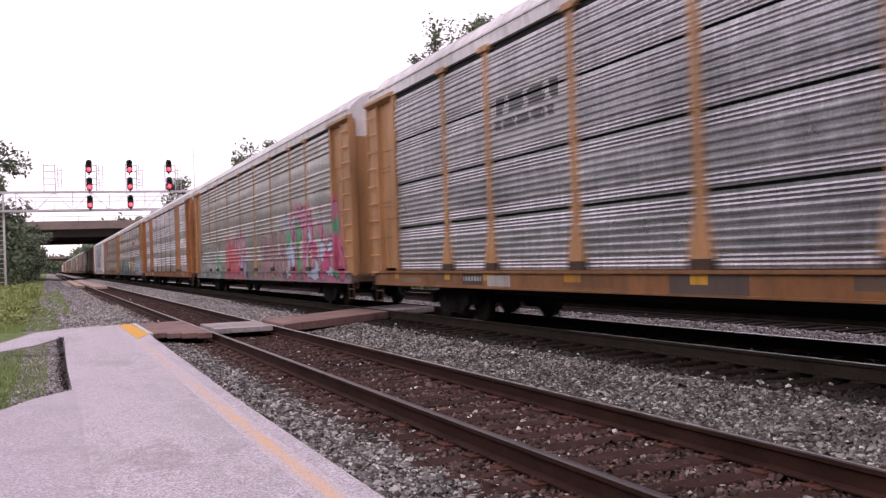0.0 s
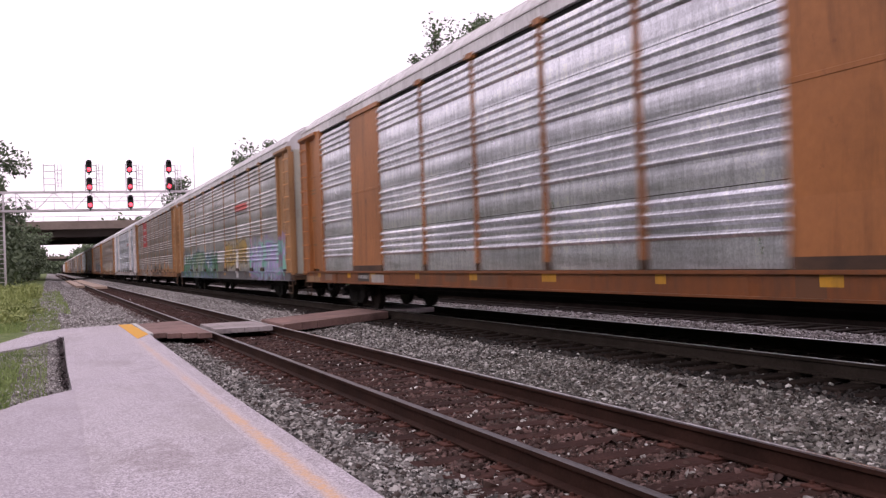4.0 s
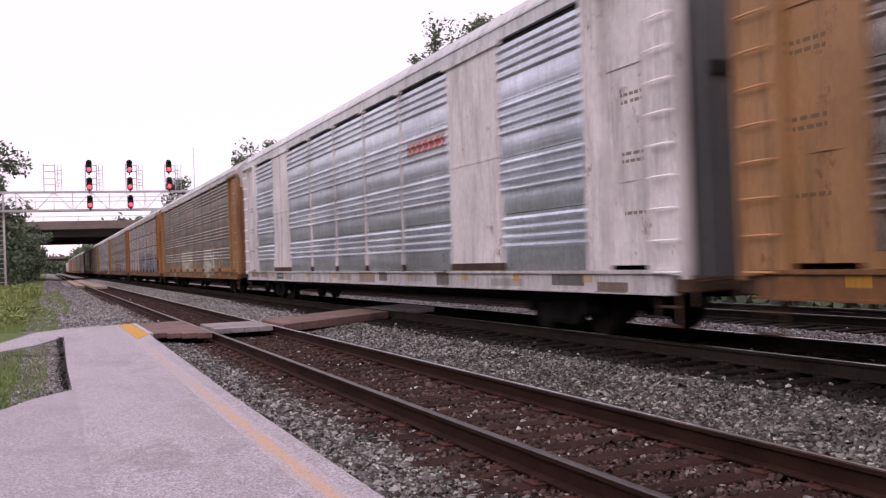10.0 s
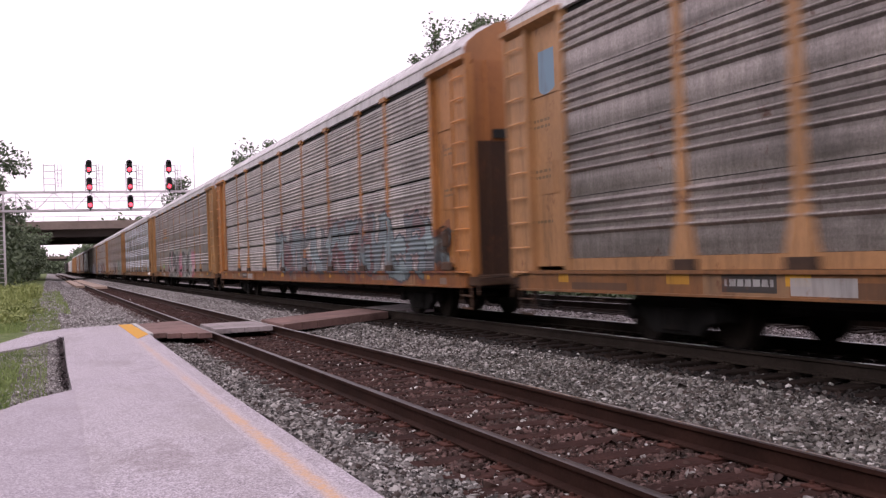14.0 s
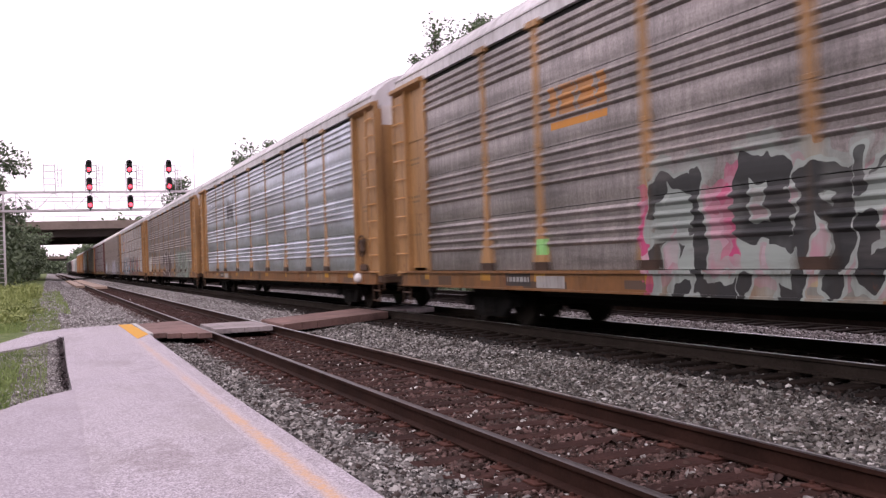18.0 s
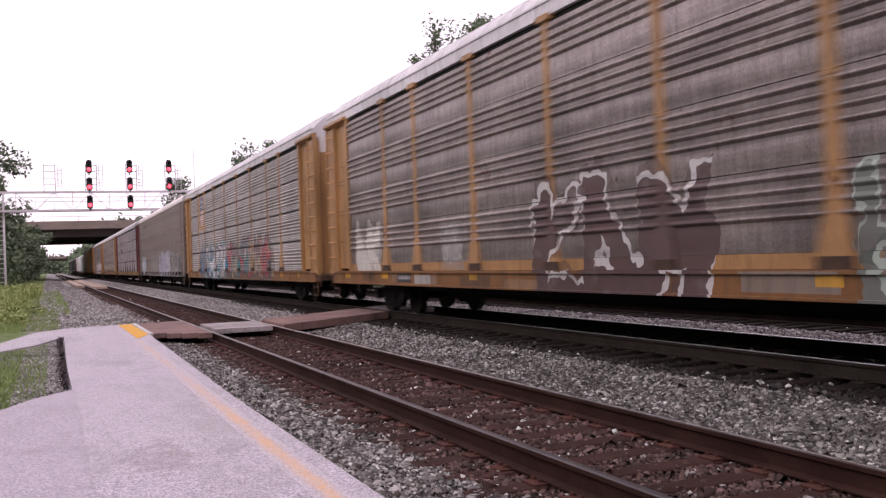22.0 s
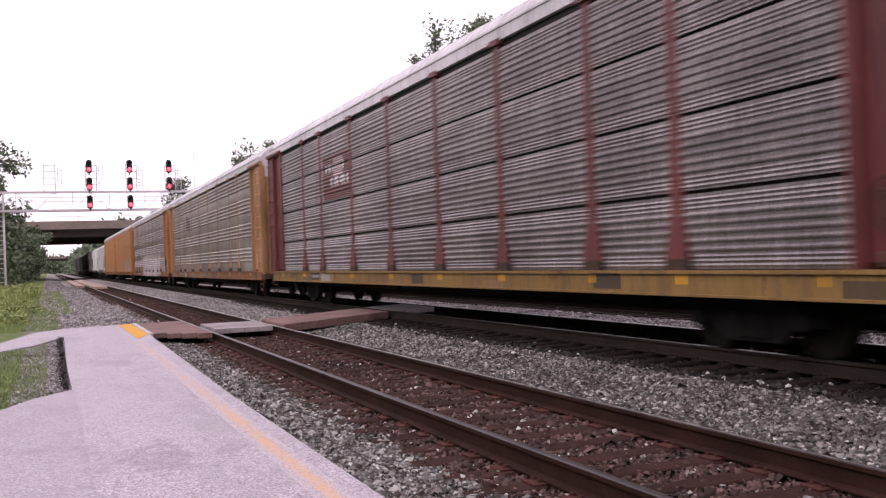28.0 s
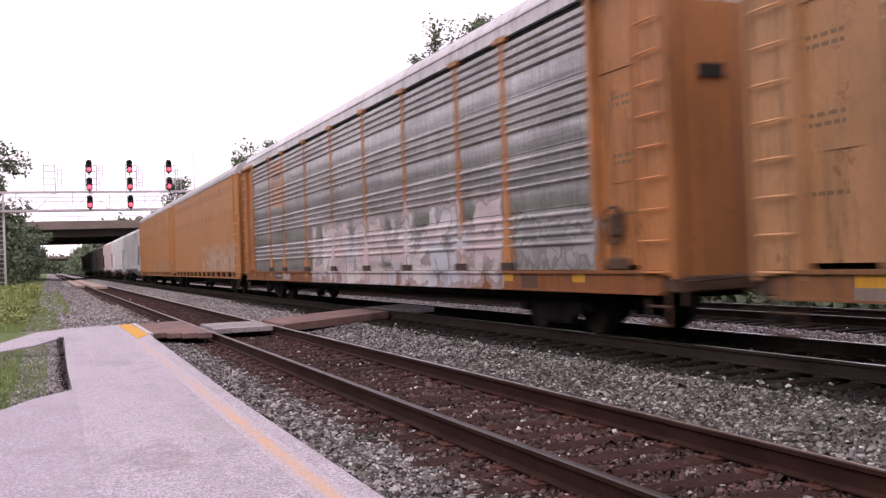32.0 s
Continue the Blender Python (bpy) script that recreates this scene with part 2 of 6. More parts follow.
# stones
def stones(name, boxes, size, seed, mat, label):
    """Strewn broken stone: each stone is a small irregular block of its own."""
    rng = np.random.default_rng(seed)
    base = np.array([(-1, -1, -0.6), (1, -1, -0.7), (1.1, 1, -0.6), (-1, 1.1, -0.7), (-0.7, -0.6, 0.7), (0.6, -0.7, 0.85), (0.75, 0.6, 0.6), (-0.6, 0.7, 0.9)])
    quads = np.array([(4, 5, 6, 7), (0, 1, 5, 4), (1, 2, 6, 5), (2, 3, 7, 6), (3, 0, 4, 7)])
    P = []
    for x0, x1, y0, y1, count in boxes:
        P.append(np.c_[rng.uniform(x0, x1, count), rng.uniform(y0, y1, count)])
    P = np.concatenate(P)
    # few stones lie on the ties
    off = np.abs((P[:, 1] + 8.0 + 0.2675) % 0.535 - 0.2675)
    on = (off < 0.125) & (np.minimum(np.abs(P[:, 0] - X1 - GAUGE / 2), np.abs(P[:, 0] - XC)) < 1.36)
    inside = (P[:, 0] < 0.25) & (P[:, 1] > np.interp(P[:, 0], [-1.75, -0.8, -0.28, 0.265], [15.6, 18.2, 19.2, 21.2]) - 0.1) & (P[:, 1] < 24.4)
    P, on = P[~inside], on[~inside]
    P = P[~on | (rng.uniform(size=len(P)) < 0.3)]
    n = len(P)
    z = np.interp(P[:, 0], [-5, 0.2] + [q[0] for q in prof], [0.0, 0.0] + [q[1] for q in prof])
    s = size * rng.lognormal(0, 0.33, n)
    shape = base[None] * (1 + rng.uniform(-0.3, 0.3, (n, 8, 3))) * np.c_[np.ones(n), rng.uniform(0.6, 1, n), rng.uniform(0.5, 0.9, n)][:, None, :]
    q = rng.normal(size=(n, 4))
    q[:, 1:3] *= 0.45
    q /= np.linalg.norm(q, axis=1)[:, None]
    w, a, b, c = q[:, 0], q[:, 1], q[:, 2], q[:, 3]
    R = np.stack([np.stack([1 - 2 * (b * b + c * c), 2 * (a * b - w * c), 2 * (a * c + w * b)], -1),
                  np.stack([2 * (a * b + w * c), 1 - 2 * (a * a + c * c), 2 * (b * c - w * a)], -1),
                  np.stack([2 * (a * c - w * b), 2 * (b * c + w * a), 1 - 2 * (a * a + b * b)], -1)], 1)
    verts = np.einsum("nij,nkj->nki", R, shape) * (s * 0.5)[:, None, None]
    verts += np.c_[P, z + s * 0.12 + rng.uniform(0, 0.5, n) ** 2 * 0.06][:, None, :]
    faces = (quads[None] + (np.arange(n) * 8)[:, None, None]).reshape(-1)
    me = bpy.data.meshes.new(name)
    me.vertices.add(n * 8)
    me.vertices.foreach_set("co", verts.reshape(-1))
    me.loops.add(n * 20)
    me.loops.foreach_set("vertex_index", faces)
    me.polygons.add(n * 5)
    me.polygons.foreach_set("loop_start", np.arange(0, n * 20, 4))
    me.update(calc_edges=True)
    me.validate()
    me.materials.append(mat)
    return tagged(new(name, me), label, "ballast", kind="stuff")


def stone_material(name, lo, hi):
    N = Nodes(name)
    g = N.t.nodes.new("ShaderNodeNewGeometry")
    r = g.outputs["Random Per Island"]
    p = N.position()
    col = N.mix(N.math("POWER", r, 1.6), lo, hi)
    col = N.mix(N.ramp(N.math("FRACT", N.math("MULTIPLY", r, 17.0)), 0.955, 0.965), col, (0.55, 0.53, 0.52))
    col = N.mix(N.ramp(N.math("FRACT", N.math("MULTIPLY", r, 31.0)), 0.75, 0.8, 0, 0.6), col, (0.05, 0.03, 0.024))
    col = N.mix(N.ramp(N.noise(p, 0.9, 4), 0.5, 0.68, 0, 0.6), col, (0.04, 0.032, 0.028))
    N.link(col, N.bsdf.inputs["Base Color"])
    N.bsdf.inputs["Roughness"].default_value = 0.85
    N.bsdf.inputs["Specular IOR Level"].default_value = 0.25
    N.bump(N.noise(p, 60, 3), 0.4, 0.01)
    return N.mat


M_STONE = stone_material("ballast_stone", (0.042, 0.038, 0.037), (0.48, 0.455, 0.44))
M_STONE_RUST = stone_material("rusty_ballast_stone", (0.036, 0.019, 0.016), (0.18, 0.11, 0.10))
M_GRAVEL = stone_material("pale_gravel", (0.17, 0.155, 0.153), (0.58, 0.55, 0.545))
M_STONE_DIRTY = stone_material("dirty_ballast_stone", (0.04, 0.037, 0.034), (0.30, 0.285, 0.265))
# near-black: oil and the shade under the train share this colour
M_STONE_DARK = stone_material("oily_shaded_ballast_stone", (0.012, 0.010, 0.010), (0.05, 0.044, 0.042))
stones("ballast_stones", [(1.72, 2.75, 2, 12, 30000), (5.1, 6.85, 3, 12, 16000), (1.75, 2.75, 12, 26, 22000), (5.1, 6.85, 12, 26, 27000),
                          (1.72, 2.75, -8, 2, 5000), (5.1, 6.7, -8, 3, 6000)], 0.028, 3, M_STONE, "broken grey ballast stones with pale chips")
stones("dirty_ballast_stones", [(5.1, 6.85, 3, 13, 28000)], 0.029, 23, M_STONE_DIRTY, "dirty grey ballast stones between the tracks")
stones("pale_gravel", [(-0.6, 1.7, 24.7, 45, 12000), (-0.3, 1.7, 45, 90, 7000), (-0.3, 1.7, 90, 150, 5000), (1.5, 2.9, 24.7, 45, 15000), (5.0, 6.9, 26, 55, 16000),
                       (1.5, 2.9, 45, 100, 6000), (4.9, 6.9, 55, 120, 6000), (10.1, 12.35, 4, 24, 20000), (10.1, 12.35, 24, 60, 9000)], 0.032, 13, M_GRAVEL,
       "loose pale grey gravel beside the tracks")
stones("fine_grit", [(-0.8, 0.16, 10.6, 20.9, 20000)], 0.015, 33, M_GRAVEL, "fine grey grit along the edge of the asphalt")
stones("rusty_ballast_stones", [(2.7, 5.15, -8, 2, 5000), (2.7, 5.15, 2, 12, 27000), (2.7, 5.15, 12, 26, 18000), (2.7, 5.15, 26, 60, 9000)], 0.031, 4, M_STONE_RUST,
       "rust-stained ballast stones between the rails")
stones("oily_shaded_ballast_stones", [(6.8, 7.3, 3, 14, 3500), (7.3, 7.8, 3, 14, 1500), (8.0, 10.1, 3, 30, 14000), (12.3, 17.0, 4, 34, 22000), (6.7, 7.6, 14, 40, 6000)], 0.036, 6, M_STONE_DARK, "black ballast about the far and third tracks, oil and shade in its colour")

# ---- platform ----
def asphalt_material():
    N = Nodes("pale_asphalt")
    p = N.position()
    grain, mid, big = N.noise(p, 90, 3), N.noise(p, 2.0, 5), N.noise(p, 0.35, 4)
    col = N.mix(N.ramp(grain, 0.35, 0.65), (0.19, 0.162, 0.184), (0.60, 0.545, 0.60))
    cells = N.add("ShaderNodeTexVoronoi", Scale=95.0)
    N.link(p, cells.inputs["Vector"])
    speck = split(N, cells.outputs["Color"])[0]
    col = N.mix(N.ramp(speck, 0.6, 1.0, 0, 0.6), col, (0.78, 0.72, 0.82))
    col = N.mix(N.ramp(speck, 0.42, 0.0, 0, 0.8), col, (0.15, 0.128, 0.148))
    chip = N.noise(p, 38, 4, 0.8)
    col = N.mix(N.ramp(chip, 0.52, 0.64, 0, 0.6), col, (0.25, 0.215, 0.25))
    col = N.mix(N.ramp(chip, 0.47, 0.36, 0, 0.6), col, (0.70, 0.635, 0.73))
    col = N.mix(N.ramp(mid, 0.55, 0.72, 0, 0.5), col, (0.25, 0.215, 0.225))
    scuff = N.noise(p, 1.1, 6, 0.7, (1.0, 0.35, 1.0))
    col = N.mix(N.ramp(scuff, 0.50, 0.66, 0, 0.55), col, (0.27, 0.235, 0.24))
    col = N.mix(N.ramp(big, 0.4, 0.7, 0, 0.3), col, (0.5, 0.46, 0.48))
    # the older apron beside the bed, its joint, and an oil stain
    xyz = N.t.nodes.new("ShaderNodeSeparateXYZ")
    N.link(p, xyz.inputs[0])
    x = N.math("ADD", xyz.outputs[0], N.math("MULTIPLY", N.math("SUBTRACT", mid, 0.5), 0.08))
    old = N.math("MULTIPLY", N.math("LESS_THAN", x, 0.23), N.math("LESS_THAN", xyz.outputs[1], 11.7))
    col = N.mix(N.math("MULTIPLY", old, 0.3), col, (0.33, 0.29, 0.34))
    joint = N.math("MULTIPLY", N.math("LESS_THAN", N.math("ABSOLUTE", N.math("SUBTRACT", x, 0.23)), 0.012), N.math("LESS_THAN", xyz.outputs[1], 11.7))
    col = N.mix(N.math("MULTIPLY", joint, 0.12), col, (0.18, 0.15, 0.16))
    dx, dy = N.math("DIVIDE", N.math("SUBTRACT", xyz.outputs[0], 0.72), 0.3), N.math("DIVIDE", N.math("SUBTRACT", xyz.outputs[1], 7.1), 0.75)
    spot = N.math("ADD", N.math("ADD", N.math("MULTIPLY", dx, dx), N.math("MULTIPLY", dy, dy)), N.math("MULTIPLY", N.math("SUBTRACT", N.noise(p, 5, 4), 0.5), 5.0))
    col = N.mix(N.ramp(spot, 1.0, 0.2, 0, 0.4), col, (0.22, 0.18, 0.185))
    N.link(col, N.bsdf.inputs["Base Color"])
    N.bsdf.inputs["Roughness"].default_value = 0.9
    N.bump(grain, 0.5, 0.006)
    return N.mat


M_ASPHALT = asphalt_material()
PLATFORM = [[(1.72, -12), (1.73, 10), (0.217, 11.68), (-0.18, 11.13), (-0.48, 10.4), (-1.4, 8.6), (-3, 6.5), (-4.2, 5.6), (-4.2, -12)],
            [(1.73, 10), (1.88, 20.3), (0.265, 21.2), (0.21, 14.5), (0.217, 11.68)],
            [(1.88, 20.3), (1.84, 24.45), (1.42, 24.43), (0.31, 24.2), (0.265, 21.2)],
            [(0.31, 24.2), (-0.33, 23.1), (-0.28, 19.2), (0.265, 21.2)],
            [(-0.33, 23.1), (-0.9, 20.4), (-0.8, 18.2), (-0.28, 19.2)],
            [(-0.9, 20.4), (-2.0, 16.2), (-1.75, 15.6), (-0.8, 18.2)]]
bm = bmesh.new()
joints = {}


def corner(x, y, z):
    key = (x, y, z)
    if key not in joints:
        joints[key] = bm.verts.new(key)
    return joints[key]


sides = {}
for poly in PLATFORM:
    f = bm.faces.new([corner(x, y, 0.05) for x, y in poly])
    for a, b in zip(poly, poly[1:] + poly[:1]):
        sides[(a, b)] = 1
for a, b in sides:
    if (b, a) not in sides:
        bm.faces.new([corner(*a, 0.05), corner(*b, 0.05), corner(*b, -0.25), corner(*a, -0.25)])
bmesh.ops.triangulate(bm, faces=bm.faces[:])
bmesh.ops.recalc_face_normals(bm, faces=bm.faces[:])
structure("platform", mesh_of("platform", bm, M_ASPHALT), "pale pinkish-grey asphalt station platform")
# ---- platform furniture of the ground: painted line, edging, crossing ----
def worn_paint(name, color, under, cover):
    N = Nodes(name)
    p = N.position()
    a, b = N.noise(p, 7, 6, 0.75), N.noise(p, 70, 3)
    m = N.math("ADD", N.math("MULTIPLY", a, 0.5), N.math("ADD", N.math("MULTIPLY", b, 0.2), N.math("MULTIPLY", N.noise(p, 0.45, 3), 0.3)))
    N.link(N.mix(N.ramp(m, cover, cover + 0.1), color, under), N.bsdf.inputs["Base Color"])
    N.bsdf.inputs["Roughness"].default_value = 0.85
    N.bump(b, 0.3, 0.004)
    return N.mat


def line_material():
    """Old yellow paint with frayed edges: thick near the station, worn to a broad stain further on."""
    N = Nodes("worn_yellow_line")
    p = N.position()
    xyz = split(N, p)
    mid = N.math("MULTIPLY_ADD", xyz[1], 0.004, 1.458)
    off = N.math("ABSOLUTE", N.math("SUBTRACT", xyz[0], mid))
    fray = N.math("ADD", N.math("MULTIPLY", N.noise(p, 6, 5, 0.7), 0.10), N.math("MULTIPLY", N.noise(p, 60, 3), 0.05))
    edge = N.ramp(N.math("ADD", off, fray), 0.095, 0.15, 1.0, 0.0)
    wear = N.math("ADD", N.math("MULTIPLY", N.noise(p, 0.45, 3), 0.6), N.math("MULTIPLY", N.noise(p, 25, 4, 0.7), 0.4))
    cover = N.math("MULTIPLY", edge, N.ramp(wear, 0.40, 0.56, 0.9, 0.2))
    cover = N.math("MULTIPLY", cover, N.ramp(xyz[1], 6.0, 14.0, 1.0, 0.55))
    ground = N.mix(N.ramp(N.noise(p, 90, 3), 0.35, 0.65), (0.27, 0.235, 0.26), (0.62, 0.56, 0.61))
    N.link(N.mix(cover, ground, (0.62, 0.37, 0.19)), N.bsdf.inputs["Base Color"])
    N.bsdf.inputs["Roughness"].default_value = 0.85
    N.bump(N.noise(p, 90, 3), 0.5, 0.006)
    return N.mat


M_LINE = line_material()
M_YELLOW = worn_paint("yellow_edge_paint", (0.62, 0.32, 0.04), (0.45, 0.36, 0.27), 0.62)
M_STEELEDGE = worn("pale_edge_strip", (0.45, 0.43, 0.43), 0.6, 0.2, 3, 30, 0.2, world_space=True)
M_PLANK = worn("red_brown_crossing_timber", (0.20, 0.118, 0.105), 0.85, 0, 0.9, 18, 0.3, (0.06, 0.035, 0.03), 0.62, 0.4, True, 0.12)
M_PLANK_GREY = worn("grey_crossing_timber", (0.29, 0.25, 0.255), 0.85, 0, 0.9, 18, 0.3, (0.08, 0.06, 0.055), 0.62, 0.4, True, 0.12)
M_MULCH = worn("dark_leaf_litter", (0.035, 0.024, 0.026), 0.95, 0, 3, 40, 0.6, (0.02, 0.014, 0.014), 0.55, 1.0, True)
line = thing("platform_line", "worn yellow safety line along the platform edge", "painted line")
bm = bmesh.new()
prism(bm, [(1.345, -2.0), (1.555, -2.0), (1.64, 18.8), (1.43, 18.8)], "z", 0.0495, 0.0512)
bmesh.ops.recalc_face_normals(bm, faces=bm.faces[:])
part("stripe", bm, M_LINE, line)
pad = thing("edge_pad", "bright yellow painted pad at the end of the platform", "painted line")
bm = bmesh.new()
prism(bm, [(1.56, 19.2), (1.86, 20.35), (1.835, 24.42), (1.54, 24.42)], "z", 0.0505, 0.056)
bmesh.ops.recalc_face_normals(bm, faces=bm.faces[:])
part("paint", bm, M_YELLOW, pad)
strip = thing("edge_strip", "pale steel strip between platform and crossing", "edge strip")
bm = bmesh.new()
box(bm, 1.86, 1.97, 20.45, 24.6, -0.05, 0.062, 0.01)
part("strip", bm, M_STEELEDGE, strip)

crossing = thing("track_crossing", "red-brown timber foot crossing over both tracks", "crossing")


def plank(x0, x1, z0, z1, mat, y0=20.5, y1=24.6, thick=0.09, skew=0.0):
    bm = bmesh.new()
    prof = [(x0, z0), (x1, z1), (x1, z1 - thick), (x0, z0 - thick)]
    prism(bm, prof, "y", y0 + random.uniform(-0.03, 0.03), y1 + random.uniform(-0.03, 0.03))
    for v in bm.verts:
        v.co.y += skew * (v.co.x - 4.83)
    bmesh.ops.recalc_face_normals(bm, faces=bm.faces[:])
    return part("plank", bm, mat, crossing)


for k in range(4):
    plank(1.985 + k * 0.275, 2.256 + k * 0.275, 0.03, 0.03, M_PLANK, 20.7 - 0.27 * k, 24.75 + 0.12 * k, 0.1)
for k in range(4):
    plank(3.33 + k * 0.315, 3.635 + k * 0.315, 0.02, 0.02, M_PLANK_GREY, 21.02, 23.35, 0.1)
RISE = [(4.83, 0.03), (5.3, 0.045), (5.7, 0.055), (6.1, 0.068), (6.5, 0.08), (6.9, 0.092), (7.3, 0.104), (7.75, 0.116)]
for (xa, za), (xb, zb) in zip(RISE, RISE[1:]):
    plank(xa, xb - 0.008, za, zb, M_PLANK, 21.02, 23.45, 0.17, 0.43)
for k in range(4):
    plank(8.0 + k * 0.31, 8.3 + k * 0.31, Z2, Z2, M_PLANK_GREY, 21.02, 23.45, 0.12, 0.43)
# the far crossing of pale planks
M_PALE = worn("pale_crossing_plank", (0.42, 0.31, 0.25), 0.85, 0, 0.5, 10, 0.2, (0.25, 0.19, 0.16), 0.65, 0.2, True)
far = thing("far_crossing", "pale tan crossing panels along the near track", "crossing")
for x0, x1, y0, y1 in ((2.35, 3.05, 92, 150), (3.4, 4.5, 83, 150)):
    for k in range(8):
        bm = bmesh.new()
        a, b = y0 + (y1 - y0) * k / 8, y0 + (y1 - y0) * (k + 1) / 8
        box(bm, x0, x1, a, b - 0.1, -0.15, 0.03)
        part("panel", bm, M_PALE, far)
# leaf litter along the bed's edge
rng = random.Random(8)
bm = bmesh.new()
for k in range(1300):
    y = rng.uniform(12.0, 21.1)
    x = 0.2 - abs(rng.gauss(0, 0.045)) + (y - 16) * 0.004
    s = rng.uniform(0.008, 0.024)
    a = rng.uniform(0, math.pi)
    z = 0.02 + rng.uniform(-0.02, 0.04)
    vs = [bm.verts.new((x + s * math.cos(a + q), y + s * 1.6 * math.sin(a + q), z + rng.uniform(-0.015, 0.02))) for q in (0, 1.4, 3.1, 4.6)]
    bm.faces.new(vs)
tagged(new("leaf_litter", mesh_of("leaf_litter", bm, M_MULCH)), "dark leaf litter along the edge of the asphalt", "leaf litter", kind="stuff")

# ---- planting bed and weeds ----
def leaf_material(name, lo, hi):
    N = Nodes(name)
    g = N.t.nodes.new("ShaderNodeNewGeometry")
    p = N.position()
    col = N.mix(g.outputs["Random Per Island"], lo, hi)
    col = N.mix(N.ramp(N.noise(p, 0.5, 3), 0.35, 0.7, 0, 0.6), col, shade(hi, 1.25))
    N.link(col, N.bsdf.inputs["Base Color"])
    N.bsdf.inputs["Roughness"].default_value = 0.7
    return N.mat


M_GRASS = leaf_material("grass_blade", (0.10, 0.155, 0.045), (0.23, 0.29, 0.10))
M_WEED = leaf_material("tall_weed", (0.13, 0.17, 0.045), (0.28, 0.31, 0.11))


def blades(name, spots, mat, label, seed):
    rng = np.random.default_rng(seed)
    P, H, W = [], [], []
    for x0, x1, y0, y1, z, n, h, w in spots:
        P.append(np.c_[rng.uniform(x0, x1, n), rng.uniform(y0, y1, n), np.full(n, z)])
        H.append(h * rng.lognormal(0, 0.35, n))
        W.append(np.full(n, w))
    P, H, W = np.concatenate(P), np.concatenate(H), np.concatenate(W)
    # none grows through the asphalt
    paved = P[:, 1] < np.interp(P[:, 0], [-9, -3, -1.4, -0.48, -0.18, 0.217], [4, 6.5, 8.6, 10.4, 11.13, 11.68]) + 0.08
    paved |= (P[:, 1] > np.interp(P[:, 0], [-2.2, -1.75, -0.8, -0.28, 0.265], [15.0, 15.6, 18.2, 19.2, 21.2]) - 0.06) & (P[:, 0] > -2.1) & \
        (P[:, 1] < np.interp(P[:, 0], [-2.0, -0.9, -0.33, 0.31], [16.2, 20.4, 23.1, 24.3]) + 0.06)
    P, H, W = P[~paved], H[~paved], W[~paved]
    H *= np.array([0.75 + 0.7 * noise.noise(Vector((q[0] * 0.7, q[1] * 0.25, 4.0))) for q in P])
    # leave bare patches
    keep = np.array([noise.noise(Vector((q[0] * 0.9, q[1] * 0.35, 0.3))) > -0.55 for q in P])
    P, H, W = P[keep], H[keep], W[keep]
    n = len(P)
    a, lean, d = rng.uniform(0, math.tau, n), rng.uniform(0.1, 0.6, n), rng.uniform(0, math.tau, n)
    side = np.c_[np.cos(a), np.sin(a), np.zeros(n)] * W[:, None]
    tip = P + np.c_[np.cos(d) * lean * H, np.sin(d) * lean * H, H]
    mid = P + np.c_[np.cos(d) * lean * H * 0.35, np.sin(d) * lean * H * 0.35, H * 0.6]
    V = np.stack([P - side, P + side, mid + side * 0.7, mid - side * 0.7, tip], 1).reshape(-1, 3)
    F = []
    for k in range(n):
        F += [(5 * k, 5 * k + 1, 5 * k + 2, 5 * k + 3), (5 * k + 3, 5 * k + 2, 5 * k + 4)]
    return tagged(new(name, data_of(name, V.tolist(), F, mat)), label, "grass", kind="stuff")


blades("grass", [(-3.2, -0.42, 6.0, 20.8, 0.0, 60000, 0.055, 0.008), (-0.45, -0.05, 9.8, 20.8, 0.0, 2500, 0.05, 0.006), (-5, 0.25, 24.4, 36, -0.01, 16000, 0.10, 0.008), (-8, 0.7, 34, 70, -0.04, 12000, 0.15, 0.014),
                 (-14, -0.6, 70, 120, -0.16, 3000, 0.3, 0.03)], M_GRASS, "rough mown grass with bare patches", 11)
blades("tall_weeds", [(-6, -0.6, 30, 46, -0.05, 12000, 0.32, 0.012), (-9, -0.4, 46, 85, -0.1, 9000, 0.5, 0.02)], M_WEED, "tall yellow-green weeds beside the gravel", 12)

# ---- trees ----
M_BARK = worn("tree_bark", (0.07, 0.055, 0.045), 0.9, 0, 2, 15, 0.4, bump=0.6)
M_LEAF = leaf_material("tree_leaf", (0.052, 0.075, 0.045), (0.125, 0.16, 0.09))


